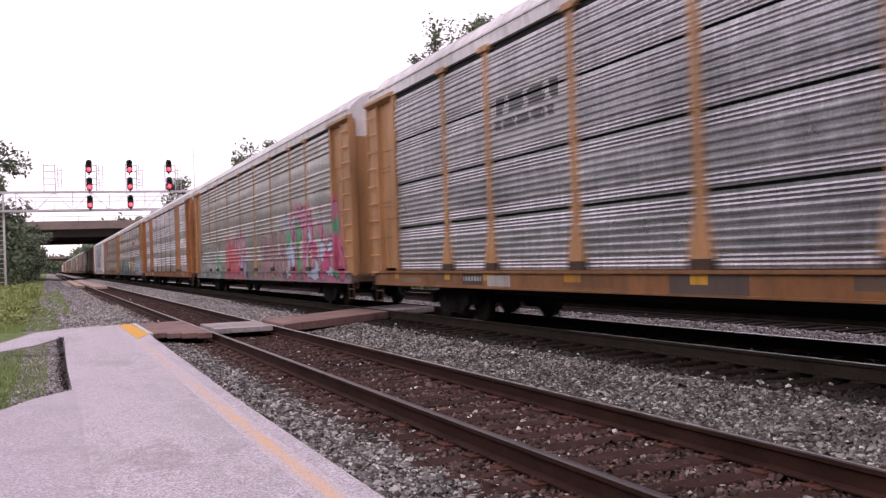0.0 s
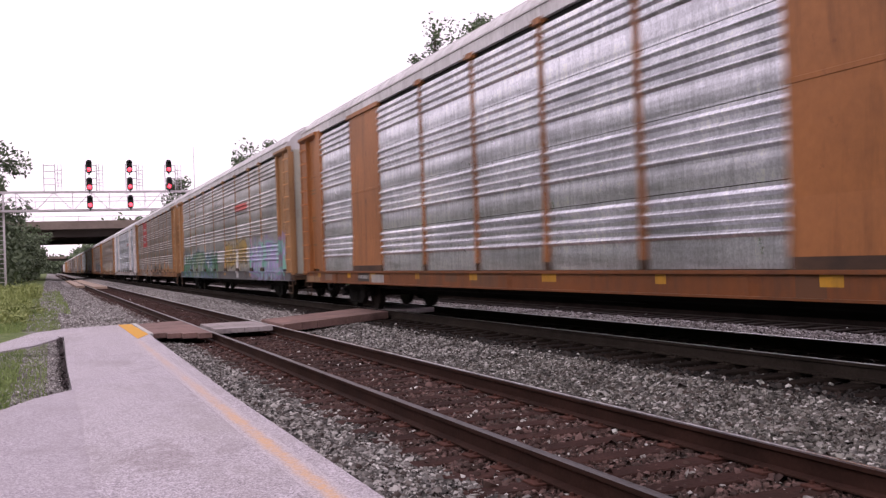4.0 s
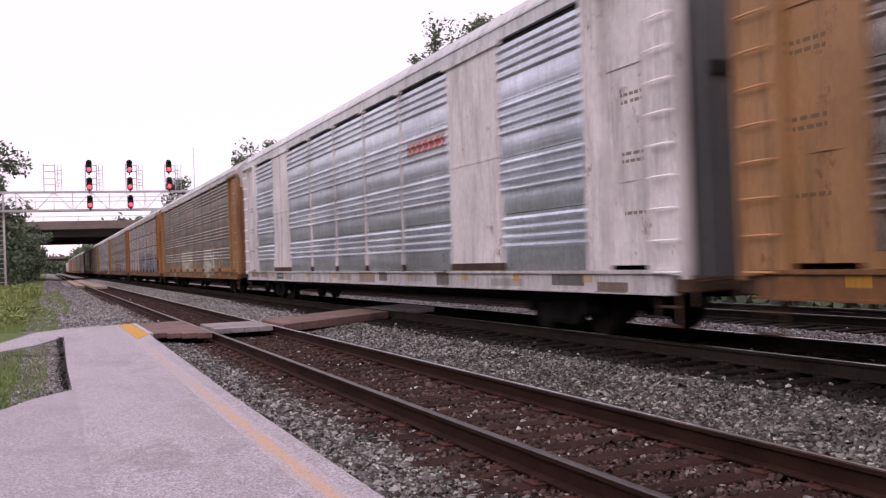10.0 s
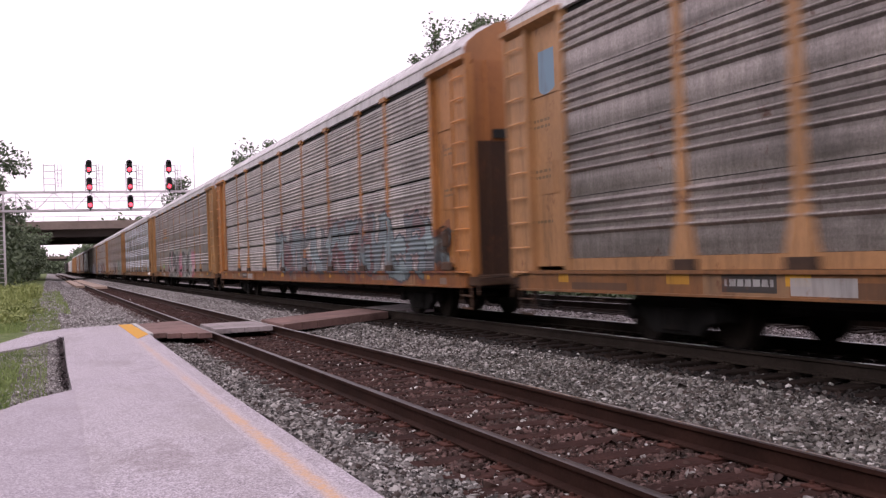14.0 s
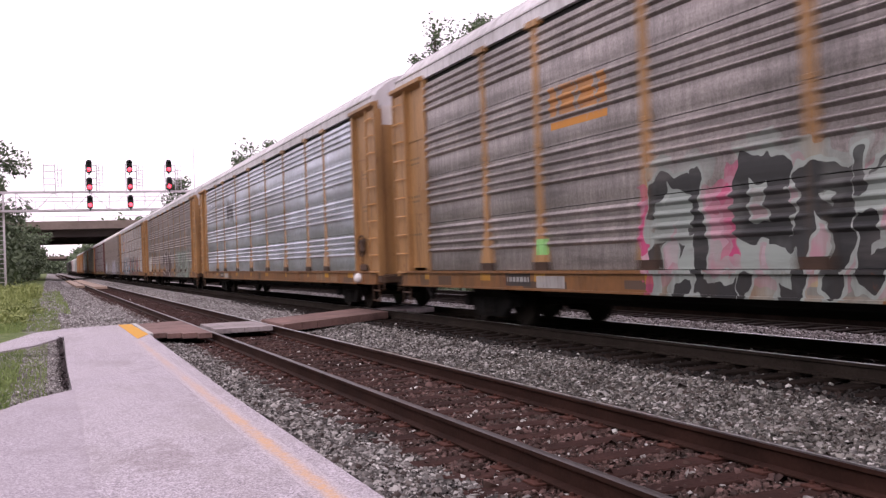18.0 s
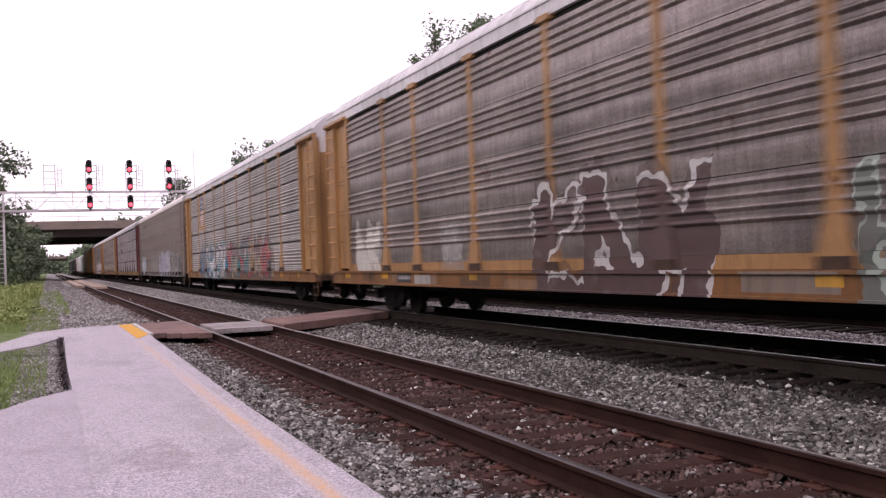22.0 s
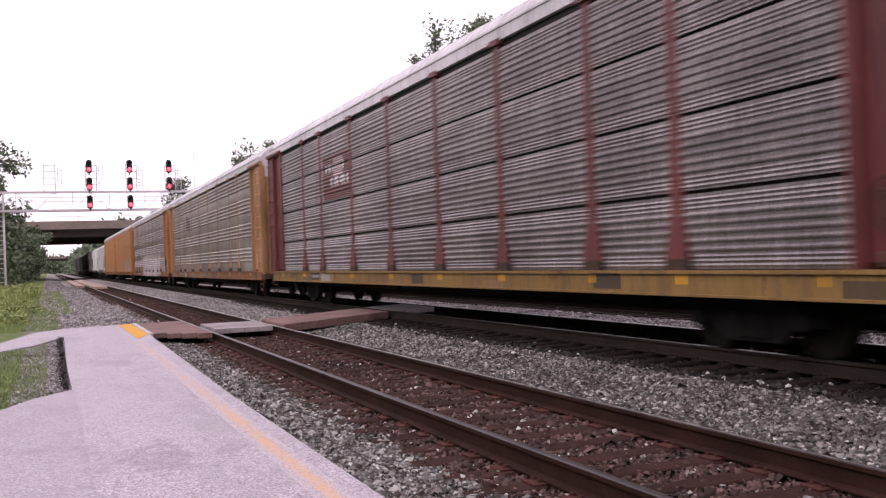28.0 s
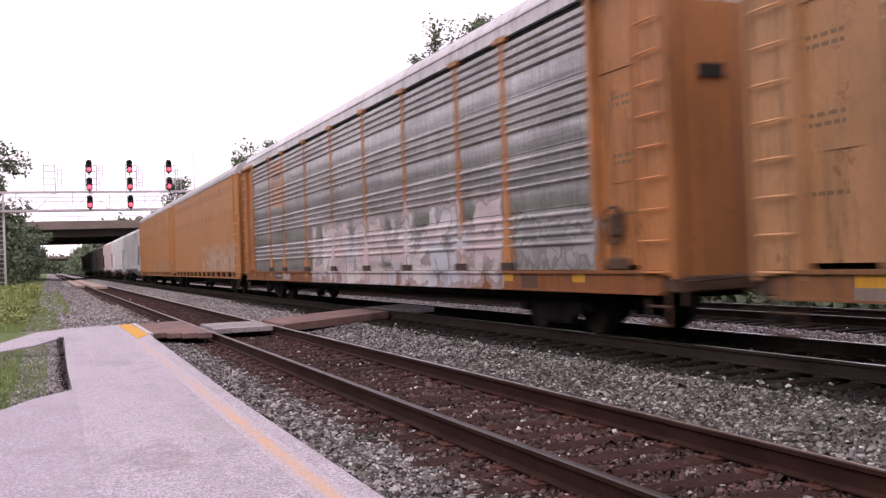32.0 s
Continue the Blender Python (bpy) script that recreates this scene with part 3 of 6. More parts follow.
def tree(x, y, height, spread, seed, leaves=2600, low=0.25, size=0.16, label="broad green tree with an uneven leafy crown"):
    """A tapered trunk, forking limbs, and leaves strewn in clumps round the limbs' ends."""
    rng = random.Random(seed)
    t = thing("tree", label, "tree", "trees along the line", pose(x, y, -0.2))
    bm = bmesh.new()
    tube(bm, (0, 0, -0.2), (0, 0, height * 0.45), 0.018 * height, 0.011 * height, 9)
    tube(bm, (0, 0, height * 0.45), (rng.uniform(-0.4, 0.4), rng.uniform(-0.4, 0.4), height * 0.85), 0.011 * height, 0.003 * height, 7)
    tips = []
    for k in range(11):
        a = k * 2.4 + rng.uniform(-0.4, 0.4)
        z0 = height * rng.uniform(0.28, 0.7)
        z1 = height * rng.uniform(max(low, 0.2), 0.97)
        z1 = max(z1, z0)
        r = spread * rng.uniform(0.45, 1.0) * math.sin(math.pi * min(0.95, max(0.2, z1 / height))) ** 0.5
        p0, p1 = Vector((0, 0, z0)), Vector((math.cos(a) * r, math.sin(a) * r, z1))
        m = p0.lerp(p1, 0.5) + Vector((0, 0, 0.1 * height * rng.random()))
        tube(bm, p0, m, 0.007 * height, 0.004 * height, 6)
        tube(bm, m, p1, 0.004 * height, 0.001 * height, 5)
        tips += [p1, m.lerp(p1, 0.55)]
        for _ in range(3):
            q = p1 + Vector((rng.gauss(0, 0.22), rng.gauss(0, 0.22), rng.gauss(0, 0.16))) * spread
            tube(bm, m.lerp(p1, 0.7), q, 0.0018 * height, 0.0008 * height, 4)
            tips.append(q)
    tips.append(Vector((0, 0, height * 0.93)))
    part("trunk", bm, M_BARK, t)
    V, F = [], []
    per = max(10, leaves // len(tips))
    for c in tips:
        rad = spread * rng.uniform(0.14, 0.30)
        for _ in range(per):
            g = Vector((rng.gauss(0, 0.5), rng.gauss(0, 0.5), rng.gauss(0, 0.4)))
            q = c + g * (rad * min(1.0, 0.95 / max(g.length, 0.01)))
            u = Vector((rng.gauss(0, 1), rng.gauss(0, 1), rng.gauss(0, 0.7))).normalized()
            w = u.cross(Vector((rng.gauss(0, 1), rng.gauss(0, 1), rng.gauss(0, 1)))).normalized()
            s = size * rng.uniform(0.6, 1.5)
            b = len(V)
            V += [tuple(q - u * s), tuple(q + w * s * 0.45), tuple(q + u * s), tuple(q - w * s * 0.45)]
            F.append((b, b + 1, b + 2, b + 3))
    part_data("crown", data_of("crown", V, F, M_LEAF), t)
    return t


# beyond the train
tree(26.8, 63.5, 19.6, 5.2, 1, 4800, 0.5, 0.15)
tree(26.4, 64.6, 18.4, 2.6, 6, 1500, 0.6, 0.14)
tree(28.4, 58.5, 18.7, 3.0, 7, 4200, 0.6, 0.14)
tree(26.8, 121, 18.0, 6.0, 3, 8500, 0.3, 0.22)
tree(23.5, 184, 18.6, 6.0, 4, 9500, 0.3, 0.26)
# the left-hand wood
for k, (x, y, h, s) in enumerate([(-6.6, 92, 16.8, 4.8), (-6.0, 104, 8.6, 3.6), (-4.6, 118, 8.2, 3.5), (-7.5, 125, 10.5, 4.5), (-4.2, 138, 8.0, 3.6), (-3.4, 150, 7.6, 3.2),
                                   (-6.0, 158, 9.0, 4.0), (-10, 96, 11.5, 4.5), (-12, 115, 12.5, 5.0), (-11, 140, 11.0, 5.0), (-3.2, 166, 7.0, 3.0), (-15, 80, 12, 5)]):
    tree(x, y, h, s, 20 + k, 5200, 0.04, 0.2, "dense dark green tree at the edge of the wood")


def woods(name, spots, label, seed, mat=M_LEAF, category="woods"):
    rng = np.random.default_rng(seed)
    V, F = [], []
    for x, y, z, rx, ry, rz, n, s in spots:
        q = rng.normal(size=(n, 3))
        q /= np.linalg.norm(q, axis=1)[:, None]
        q *= rng.uniform(0.6, 1.08, (n, 1)) * (1 + 0.25 * np.sin(q[:, :1] * 7 + x) * np.cos(q[:, 1:2] * 9 + y))
        C = q * (rx, ry, rz) + (x, y, z)
        C = C[C[:, 2] > -0.2]
        U = rng.normal(size=(len(C), 3))
        U /= np.linalg.norm(U, axis=1)[:, None]
        W = np.cross(U, rng.normal(size=(len(C), 3)))
        W /= np.linalg.norm(W, axis=1)[:, None]
        k = (s * rng.uniform(0.6, 1.4, len(C)))[:, None]
        for a, b, c, d in zip(C - U * k, C + W * k * 0.55, C + U * k, C - W * k * 0.55):
            i = len(V)
            V += [a, b, c, d]
            F.append((i, i + 1, i + 2, i + 3))
    return tagged(new(name, data_of(name, [tuple(v) for v in V], F, mat)), label, category, kind="stuff")


spots = []
r2 = random.Random(4)
for k in range(26):
    y = 215 + k * 14
    spots.append((r2.uniform(15, 20) + k * 0.12, y, 4.5, 5, 9, r2.uniform(7, 9.5), 700, 0.6))
    spots.append((r2.uniform(-16, -11), y, 5.0, 6, 9, r2.uniform(9, 12), 800, 0.6))
for k in range(12):
    spots.append((r2.uniform(-60, -20), r2.uniform(60, 260), 4, 9, 12, 9, 500, 0.8))
    spots.append((r2.uniform(40, 90), r2.uniform(60, 300), 4, 10, 12, 8, 400, 0.9))
for k in range(14):      # the rise at the end of the straight
    spots.append((-60 + k * 9, 820 + 20 * (k % 3), 2, 9, 14, r2.uniform(8, 12), 1100, 1.4))
for k in range(12):      # undergrowth under the trees on the field side
    spots.append((r2.uniform(-7.5, -4.6), 92 + k * 8, 1.8, 2.2, 5, r2.uniform(2.5, 4.2), 1500, 0.24))
for k in range(14):      # the far right-hand edge of the cutting
    spots.append((r2.uniform(12.5, 15), 330 + k * 17, 4.0, 3.4, 10, r2.uniform(6, 8), 600, 0.6))
for k in range(30):      # low scrub beyond the third track, added to darken the view under the train
    spots.append((r2.uniform(18.6, 20.2), -14 + k * 5, -0.1, 1.7, 3.6, r2.uniform(1.0, 1.5), 1100, 0.22))
for k in range(14):      # trees close to the line past the overpass
    spots.append((r2.uniform(-8, -4.5), 178 + k * 12, 4.5, 3.6, 7, r2.uniform(6, 8), 900, 0.45))
for k in range(36):      # unseen trees behind the platform, added to darken the wagons' low reflections
    spots.append((r2.uniform(-30, -25), -110 + k * 6, 4.4, 4, 6, r2.uniform(7.6, 9.6), 1000, 1.1))
woods("far_woods", spots, "dark green woods beside the line, with added unseen trees behind the platform", 9)
r3 = random.Random(14)
clumps = [(r3.uniform(-3.4, -0.55), r3.uniform(27, 44), 0.08, r3.uniform(0.3, 0.7), r3.uniform(0.5, 1.3), r3.uniform(0.2, 0.42), 420, 0.05) for _ in range(34)]
clumps += [(r3.uniform(-5.0, -0.8), r3.uniform(44, 72), 0.1, r3.uniform(0.5, 1.0), r3.uniform(0.8, 2.0), r3.uniform(0.35, 0.7), 420, 0.07) for _ in range(26)]
woods("weed_clumps", clumps, "leafy yellow-green weed clumps beside the gravel", 15, M_WEED, "weeds")

# ---- signal gantry ----
M_GANTRY = worn("pale_gantry_aluminium", (0.55, 0.50, 0.54), 0.5, 0.1, 1, 12, 0.1)
M_HEAD = worn("black_signal_target", (0.012, 0.012, 0.014), 0.6)


def glow(name, color, strength):
    N = Nodes(name)
    N.bsdf.inputs["Base Color"].default_value = (*color, 1)
    N.bsdf.inputs["Emission Color"].default_value = (*color, 1)
    N.bsdf.inputs["Emission Strength"].default_value = strength
    return N.mat


M_REDLAMP = glow("red_signal_lens", (1.0, 0.06, 0.10), 4.0)
GYS = 85.0
gantry = thing("signal_gantry", "pale lattice signal gantry spanning the tracks", "signal gantry", m=pose(0, GYS, 0))
ZT, ZB, XL, XR = 7.97, 6.42, -8.0, 18.0
for y in (-0.5, 0.5):
    for z, name in ((ZT, "top_chord"), (ZB, "bottom_chord")):
        bm = bmesh.new()
        box(bm, XL, XR, y - 0.05, y + 0.05, z - 0.055, z + 0.055)
        part(name, bm, M_GANTRY, gantry)
n = 18
for k in range(n + 1):
    x = XL + (XR - XL) * k / n
    for y in (-0.5, 0.5):
        bm = bmesh.new()
        tube(bm, (x, y, ZB), (x, y, ZT), 0.018, n=5)
        if k < n:
            x2 = x + (XR - XL) / n
            tube(bm, (x, y, ZB if k % 2 else ZT), (x2, y, ZT if k % 2 else ZB), 0.016, n=5)
        part("brace", bm, M_GANTRY, gantry)
for z in (7.5, 7.15):
    bm = bmesh.new()
    box(bm, XL, XR, -0.62, -0.58, z - 0.025, z + 0.025)
    part("handrail", bm, M_GANTRY, gantry)
bm = bmesh.new()
box(bm, XL, XR, -0.55, 0.45, ZB + 0.07, ZB + 0.10)
part("walkway", bm, M_GANTRY, gantry)
RUNG = bmesh.new()
box(RUNG, -0.22, 0.22, -0.03, 0.03, -0.025, 0.025)
RUNG = mesh_of("rung", RUNG, M_GANTRY)
for x in (-3.45, 17.4):
    for dx in (-0.28, 0.28):
        bm = bmesh.new()
        box(bm, x + dx - 0.08, x + dx + 0.08, -0.09, 0.09, -0.25, ZT)
        leg = part("leg", bm, M_GANTRY, gantry)
    for k in range(20):
        part_data("rung", RUNG, leg, pose(x, 0, 0.3 + k * 0.38))


def rack(x, heads):
    bm = bmesh.new()
    for dx in (-0.32, 0.55):
        tube(bm, (x + dx, 0, ZT), (x + dx, 0, 10.3), 0.04, n=6)
    for z in (8.6, 9.1, 9.7, 10.2):
        tube(bm, (x - 0.32, 0, z), (x + 0.55, 0, z), 0.03, n=5)
    for z in (8.5, 8.75, 9.0, 9.5, 9.8):
        tube(bm, (x + 0.55, 0.1, z), (x + 1.05, 0.1, z), 0.022, n=4)
    for dx in (0.75, 1.05):
        tube(bm, (x + dx, 0.1, ZT), (x + dx, 0.1, 10.3), 0.02, n=4)
    part("ladder_frame", bm, M_GANTRY, gantry)
    for z in heads:
        bm = bmesh.new()
        pts = [(x - 0.05 + 0.24 * math.cos(a), z + 0.1 + (0.33 if math.sin(a) > 0 else -0.33) + 0.24 * math.sin(a)) for a in [k * math.tau / 20 for k in range(20)]]
        prism(bm, pts, "y", -0.62, -0.55)
        bmesh.ops.recalc_face_normals(bm, faces=bm.faces[:])
        for dz in (-0.16, 0.3):
            tube(bm, (x - 0.05, -0.95, z + dz + 0.04), (x - 0.05, -0.6, z + dz + 0.04), 0.15, 0.16, 12, caps=False)
        box(bm, x - 0.18, x + 0.08, -0.55, -0.3, z - 0.2, z + 0.45)
        box(bm, x - 0.1, x, -0.6, -0.5, z - 0.6, z - 0.4)
        head = part("signal_head", bm, M_HEAD, gantry, "black oval signal head showing red")
        bm = bmesh.new()
        tube(bm, (x - 0.05, -0.66, z - 0.14), (x - 0.05, -0.64, z - 0.14), 0.17, n=16)
        o = part("lens", bm, M_REDLAMP, head, "lit red lens")


rack(0.25, ())
rack(3.48, (9.95, 8.48, 6.98))
rack(6.70, (9.97, 8.50, 6.98))
rack(9.92, (9.98, 8.50))
cab = thing("signal_cabinet", "pinkish white equipment cabinet by the gantry's leg", "cabinet", m=pose(-4.05, GYS - 2, -0.15))
bm = bmesh.new()
box(bm, -0.45, 0.45, -0.4, 0.4, 0.9, 3.9, 0.03)
part("body", bm, worn("cabinet_paint", (0.5, 0.4, 0.39), 0.6), cab)
bm = bmesh.new()
box(bm, -0.4, 0.4, -0.35, 0.35, 0.0, 0.9)
part("base", bm, worn("cabinet_base", (0.3, 0.28, 0.27), 0.8), cab)
pole = thing("slender_mast", "slender grey radio mast beyond the trees", "mast", m=pose(25, 176, 0))
bm = bmesh.new()
tube(bm, (0, 0, -0.2), (0, 0, 23), 0.1, 0.04, 6)
part("shaft", bm, worn("mast_grey", (0.35, 0.33, 0.36), 0.5), pole)

# ---- overpasses ----
M_CONC = worn("brown_concrete", (0.20, 0.155, 0.135), 0.85, 0, 0.15, 3, 0.2, (0.12, 0.09, 0.08), 0.62, 0.2, True)
M_GIRDER = worn("brown_girder", (0.075, 0.055, 0.048), 0.7, 0, 0.3, 3, 0.2, (0.04, 0.03, 0.028), 0.6, 0.1, True)


def overpass(y, width, z_low, z_deck, z_top, x0=-60.0, x1=70.0, piers=(-14.0, 22.0)):
    o = thing("overpass", "brown concrete road overpass on steel girders", "bridge")
    for k in range(5):
        yy = y + width * (k + 0.5) / 5
        bm = bmesh.new()
        box(bm, x0, x1, yy - 0.12, yy + 0.12, z_low, z_deck)
        box(bm, x0, x1, yy - 0.35, yy + 0.35, z_low - 0.05, z_low + 0.02)
        x = x0 + 3
        while x < x1:
            box(bm, x - 0.05, x + 0.05, yy - 0.25, yy + 0.25, z_low, z_deck)
            x += 4
        part("girder", bm, M_GIRDER, o)
    bm = bmesh.new()
    box(bm, x0, x1, y - 0.8, y + width + 0.8, z_deck, z_deck + 0.3)
    part("deck_slab", bm, M_CONC, o)
    for yy in (y - 0.8, y + width + 0.5):
        bm = bmesh.new()
        box(bm, x0, x1, yy, yy + 0.3, z_deck + 0.3, z_top)
        part("parapet", bm, M_CONC, o)
    for k in range(24):
        x = x0 + (x1 - x0) * k / 24
        bm = bmesh.new()
        tube(bm, (x, y - 0.6, z_top), (x, y - 0.6, z_top + 0.75), 0.05, n=5)
        part("rail_post", bm, M_GANTRY, o)
    bm = bmesh.new()
    tube(bm, (x0, y - 0.6, z_top + 0.75), (x1, y - 0.6, z_top + 0.75), 0.05, n=5)
    part("handrail", bm, M_GANTRY, o)
    for x in piers:
        bm = bmesh.new()
        box(bm, x - 1.0, x + 1.0, y, y + width, -0.3, z_low - 0.05)
        part("pier", bm, M_CONC, o)
    return o


overpass(170, 20, 7.15, 8.35, 9.70)
overpass(194, 24, 7.05, 7.85, 8.25)
overpass(560, 12, 7.4, 8.4, 9.6)

# ---- the freight train ----
def within(N, v, lo, hi):
    return N.math("MULTIPLY", N.math("GREATER_THAN", v, lo), N.math("LESS_THAN", v, hi))


class Group(Nodes):
    """A node tree that several materials share, with its inputs by name."""
    def __init__(self, name, floats=(), colors=()):
        self.t = bpy.data.node_groups.new(name, "ShaderNodeTree")
        face = self.t.interface
        for c in ("Base",) + tuple(colors):
            face.new_socket(c, in_out="INPUT", socket_type="NodeSocketColor")
        face.new_socket("P", in_out="INPUT", socket_type="NodeSocketVector")
        for f in ("Held",) + tuple(floats):
            face.new_socket(f, in_out="INPUT", socket_type="NodeSocketFloat")
        face.new_socket("Color", in_out="OUTPUT", socket_type="NodeSocketColor")
        face.new_socket("Cover", in_out="OUTPUT", socket_type="NodeSocketFloat")
        self.i = self.t.nodes.new("NodeGroupInput").outputs
        self.o = self.t.nodes.new("NodeGroupOutput").inputs

    def finish(self, color, cover):
        self.link(color, self.o["Color"])
        self.link(self.math("MAXIMUM", self.i["Held"], cover), self.o["Cover"])
        return self.t


BOUNDS = ("y0", "y1", "z0", "z1", "edge")


def rect_group():
    G = Group("painted_block", BOUNDS + ("cover",), ("paint",))
    xyz = split(G, G.i["P"])
    m = G.math("MULTIPLY", within(G, xyz[1], G.i["y0"], G.i["y1"]), within(G, xyz[2], G.i["z0"], G.i["z1"]))
    m = G.math("MULTIPLY", m, G.math("MULTIPLY", G.ramp(G.i["edge"], 0.25, 0.4, 0.65, 1.0), G.i["cover"]))
    return G.finish(G.mix(m, G.i["Base"], G.i["paint"]), m)


def bars_group():
    G = Group("painted_dashes", BOUNDS + ("count",), ("paint",))
    xyz = split(G, G.i["P"])
    u = G.math("DIVIDE", G.math("MULTIPLY", G.math("SUBTRACT", xyz[1], G.i["y0"]), G.i["count"]), G.math("SUBTRACT", G.i["y1"], G.i["y0"]))
    m = G.math("MULTIPLY", within(G, xyz[1], G.i["y0"], G.i["y1"]), within(G, xyz[2], G.i["z0"], G.i["z1"]))
    m = G.math("MULTIPLY", m, G.math("LESS_THAN", G.math("FRACT", G.math("ADD", u, G.math("MULTIPLY", G.i["edge"], 0.8))), 0.76))
    return G.finish(G.mix(G.math("MULTIPLY", m, 0.85), G.i["Base"], G.i["paint"]), m)


def shield_group():
    G = Group("painted_shield", BOUNDS, ("paint",))
    xyz = split(G, G.i["P"])
    half = G.math("MULTIPLY", G.math("SUBTRACT", G.i["y1"], G.i["y0"]), 0.5)
    off = G.math("ABSOLUTE", G.math("SUBTRACT", xyz[1], G.math("ADD", G.i["y0"], half)))
    low = G.math("ADD", G.math("MULTIPLY", G.math("POWER", G.math("DIVIDE", off, half), 2.0), G.math("MULTIPLY", half, 0.35)), G.i["z0"])
    m = G.math("MULTIPLY", G.math("LESS_THAN", off, half), G.math("MULTIPLY", G.math("GREATER_THAN", xyz[2], low), G.math("LESS_THAN", xyz[2], G.i["z1"])))
    return G.finish(G.mix(m, G.i["Base"], G.i["paint"]), m)


def tag_group():
    """A row of sprayed letter-like shapes, each of two leaning stems and two bars, filled, outlined by hand and set on a sprayed ground."""
    G = Group("sprayed_letters", BOUNDS + ("wob", "wob2", "fog", "size", "seed", "count", "weight"), ("outline", "c0", "c1", "c2", "c3"))
    i, M = G.i, G.math
    xyz = split(G, i["P"])
    yy = M("ADD", xyz[1], M("MULTIPLY", M("SUBTRACT", i["wob"], 0.5), 0.62))
    zz = M("ADD", xyz[2], M("MULTIPLY", M("SUBTRACT", i["wob2"], 0.5), 0.6))
    t = M("DIVIDE", M("SUBTRACT", i["y1"], yy), M("MULTIPLY", i["size"], 1.05))
    number = M("FLOOR", t)

    def throw(shift):
        dice = G.t.nodes.new("ShaderNodeTexWhiteNoise")
        dice.noise_dimensions = "1D"
        G.link(M("ADD", number, M("MULTIPLY_ADD", i["seed"], 13.7, shift)), dice.inputs["W"])
        return split(G, dice.outputs["Color"])

    r, q = throw(0.0), throw(0.37)
    tall = M("SUBTRACT", i["z1"], i["z0"])
    pv = M("SUBTRACT", M("SUBTRACT", zz, i["z0"]), M("MULTIPLY", tall, M("MULTIPLY_ADD", r[1], 0.12, 0.44)))
    pu = M("MULTIPLY", M("SUBTRACT", M("FRACT", t), 0.5), i["size"])
    half = M("MULTIPLY", tall, M("MULTIPLY_ADD", q[2], 0.07, 0.33))
    side = M("MULTIPLY", i["size"], 0.34)
    lean = M("MULTIPLY", M("SUBTRACT", r[0], 0.4), M("MULTIPLY", i["size"], 0.3))

    def step(v):
        return M("MULTIPLY", M("SUBTRACT", M("FLOOR", M("MULTIPLY", v, 2.999)), 1.0), half)

    def stroke(au, av, bu, bv):
        du, dv = M("SUBTRACT", bu, au), M("SUBTRACT", bv, av)
        eu, ev = M("SUBTRACT", pu, au), M("SUBTRACT", pv, av)
        h = M("DIVIDE", M("ADD", M("MULTIPLY", eu, du), M("MULTIPLY", ev, dv)), M("ADD", M("MULTIPLY", du, du), M("MULTIPLY_ADD", dv, dv, 1e-4)), clamp=True)
        fu, fv = M("SUBTRACT", eu, M("MULTIPLY", du, h)), M("SUBTRACT", ev, M("MULTIPLY", dv, h))
        return M("SQRT", M("ADD", M("MULTIPLY", fu, fu), M("MULTIPLY", fv, fv)))

    back, low = M("MULTIPLY", side, -1.0), M("MULTIPLY", half, -1.0)
    d = stroke(M("SUBTRACT", back, lean), low, M("ADD", back, lean), half)
    # the second stem is left short or missing on some letters
    d = M("MINIMUM", d, stroke(M("SUBTRACT", side, lean), low, M("ADD", side, lean), M("MULTIPLY", half, M("SUBTRACT", M("MULTIPLY", M("GREATER_THAN", q[0], 0.35), 2.0), 1.0))))
    d = M("MINIMUM", d, stroke(back, step(r[0]), side, step(r[2])))
    d = M("MINIMUM", d, stroke(back, step(q[1]), side, step(q[0])))
    w = M("MULTIPLY", i["weight"], M("MULTIPLY", M("MINIMUM", i["size"], 1.0), M("MULTIPLY_ADD", q[1], 0.03, 0.13)))
    span = within(G, t, 0.0, i["count"])
    body = M("MULTIPLY", span, M("LESS_THAN", d, w))
    rim = M("MULTIPLY", span, M("LESS_THAN", d, M("MULTIPLY_ADD", i["weight"], 0.055, w)))
    c = G.t.nodes.new("ShaderNodeCombineXYZ")
    G.link(M("DIVIDE", yy, M("MULTIPLY", i["size"], 0.8)), c.inputs[0])
    G.link(M("DIVIDE", zz, M("MULTIPLY", i["size"], 0.45)), c.inputs[1])
    cell = G.t.nodes.new("ShaderNodeTexVoronoi")
    cell.voronoi_dimensions = "2D"
    cell.inputs["Scale"].default_value = 1.0
    G.link(c.outputs[0], cell.inputs["Vector"])
    f = M("FRACT", M("ADD", r[0], M("MULTIPLY", split(G, cell.outputs["Color"])[0], 0.5)))
    fill = G.mix(M("GREATER_THAN", f, 0.25), i["c0"], i["c1"])
    fill = G.mix(M("GREATER_THAN", f, 0.5), fill, i["c2"])
    fill = G.mix(M("GREATER_THAN", f, 0.75), fill, i["c3"])
    # the upper half of each letter is sprayed paler
    fill = G.mix(G.ramp(M("DIVIDE", pv, half), -0.2, 1.0, 0.0, 0.28), fill, i["c1"])
    cloud = M("MULTIPLY", M("MULTIPLY", span, M("GREATER_THAN", i["weight"], 0.6)), M("LESS_THAN", d, M("MULTIPLY_ADD", i["fog"], 0.5, M("MULTIPLY", w, 0.6))))
    col = G.mix(M("MULTIPLY", cloud, G.ramp(i["wob"], 0.3, 0.6, 0.25, 0.7)), i["Base"], i["c3"])
    col = G.mix(M("MULTIPLY", rim, 0.92), col, i["outline"])
    return G.finish(G.mix(M("MULTIPLY", body, G.ramp(i["fog"], 0.3, 0.45, 0.75, 0.97)), col, fill), M("MAXIMUM", rim, M("MULTIPLY", cloud, 0.5)))


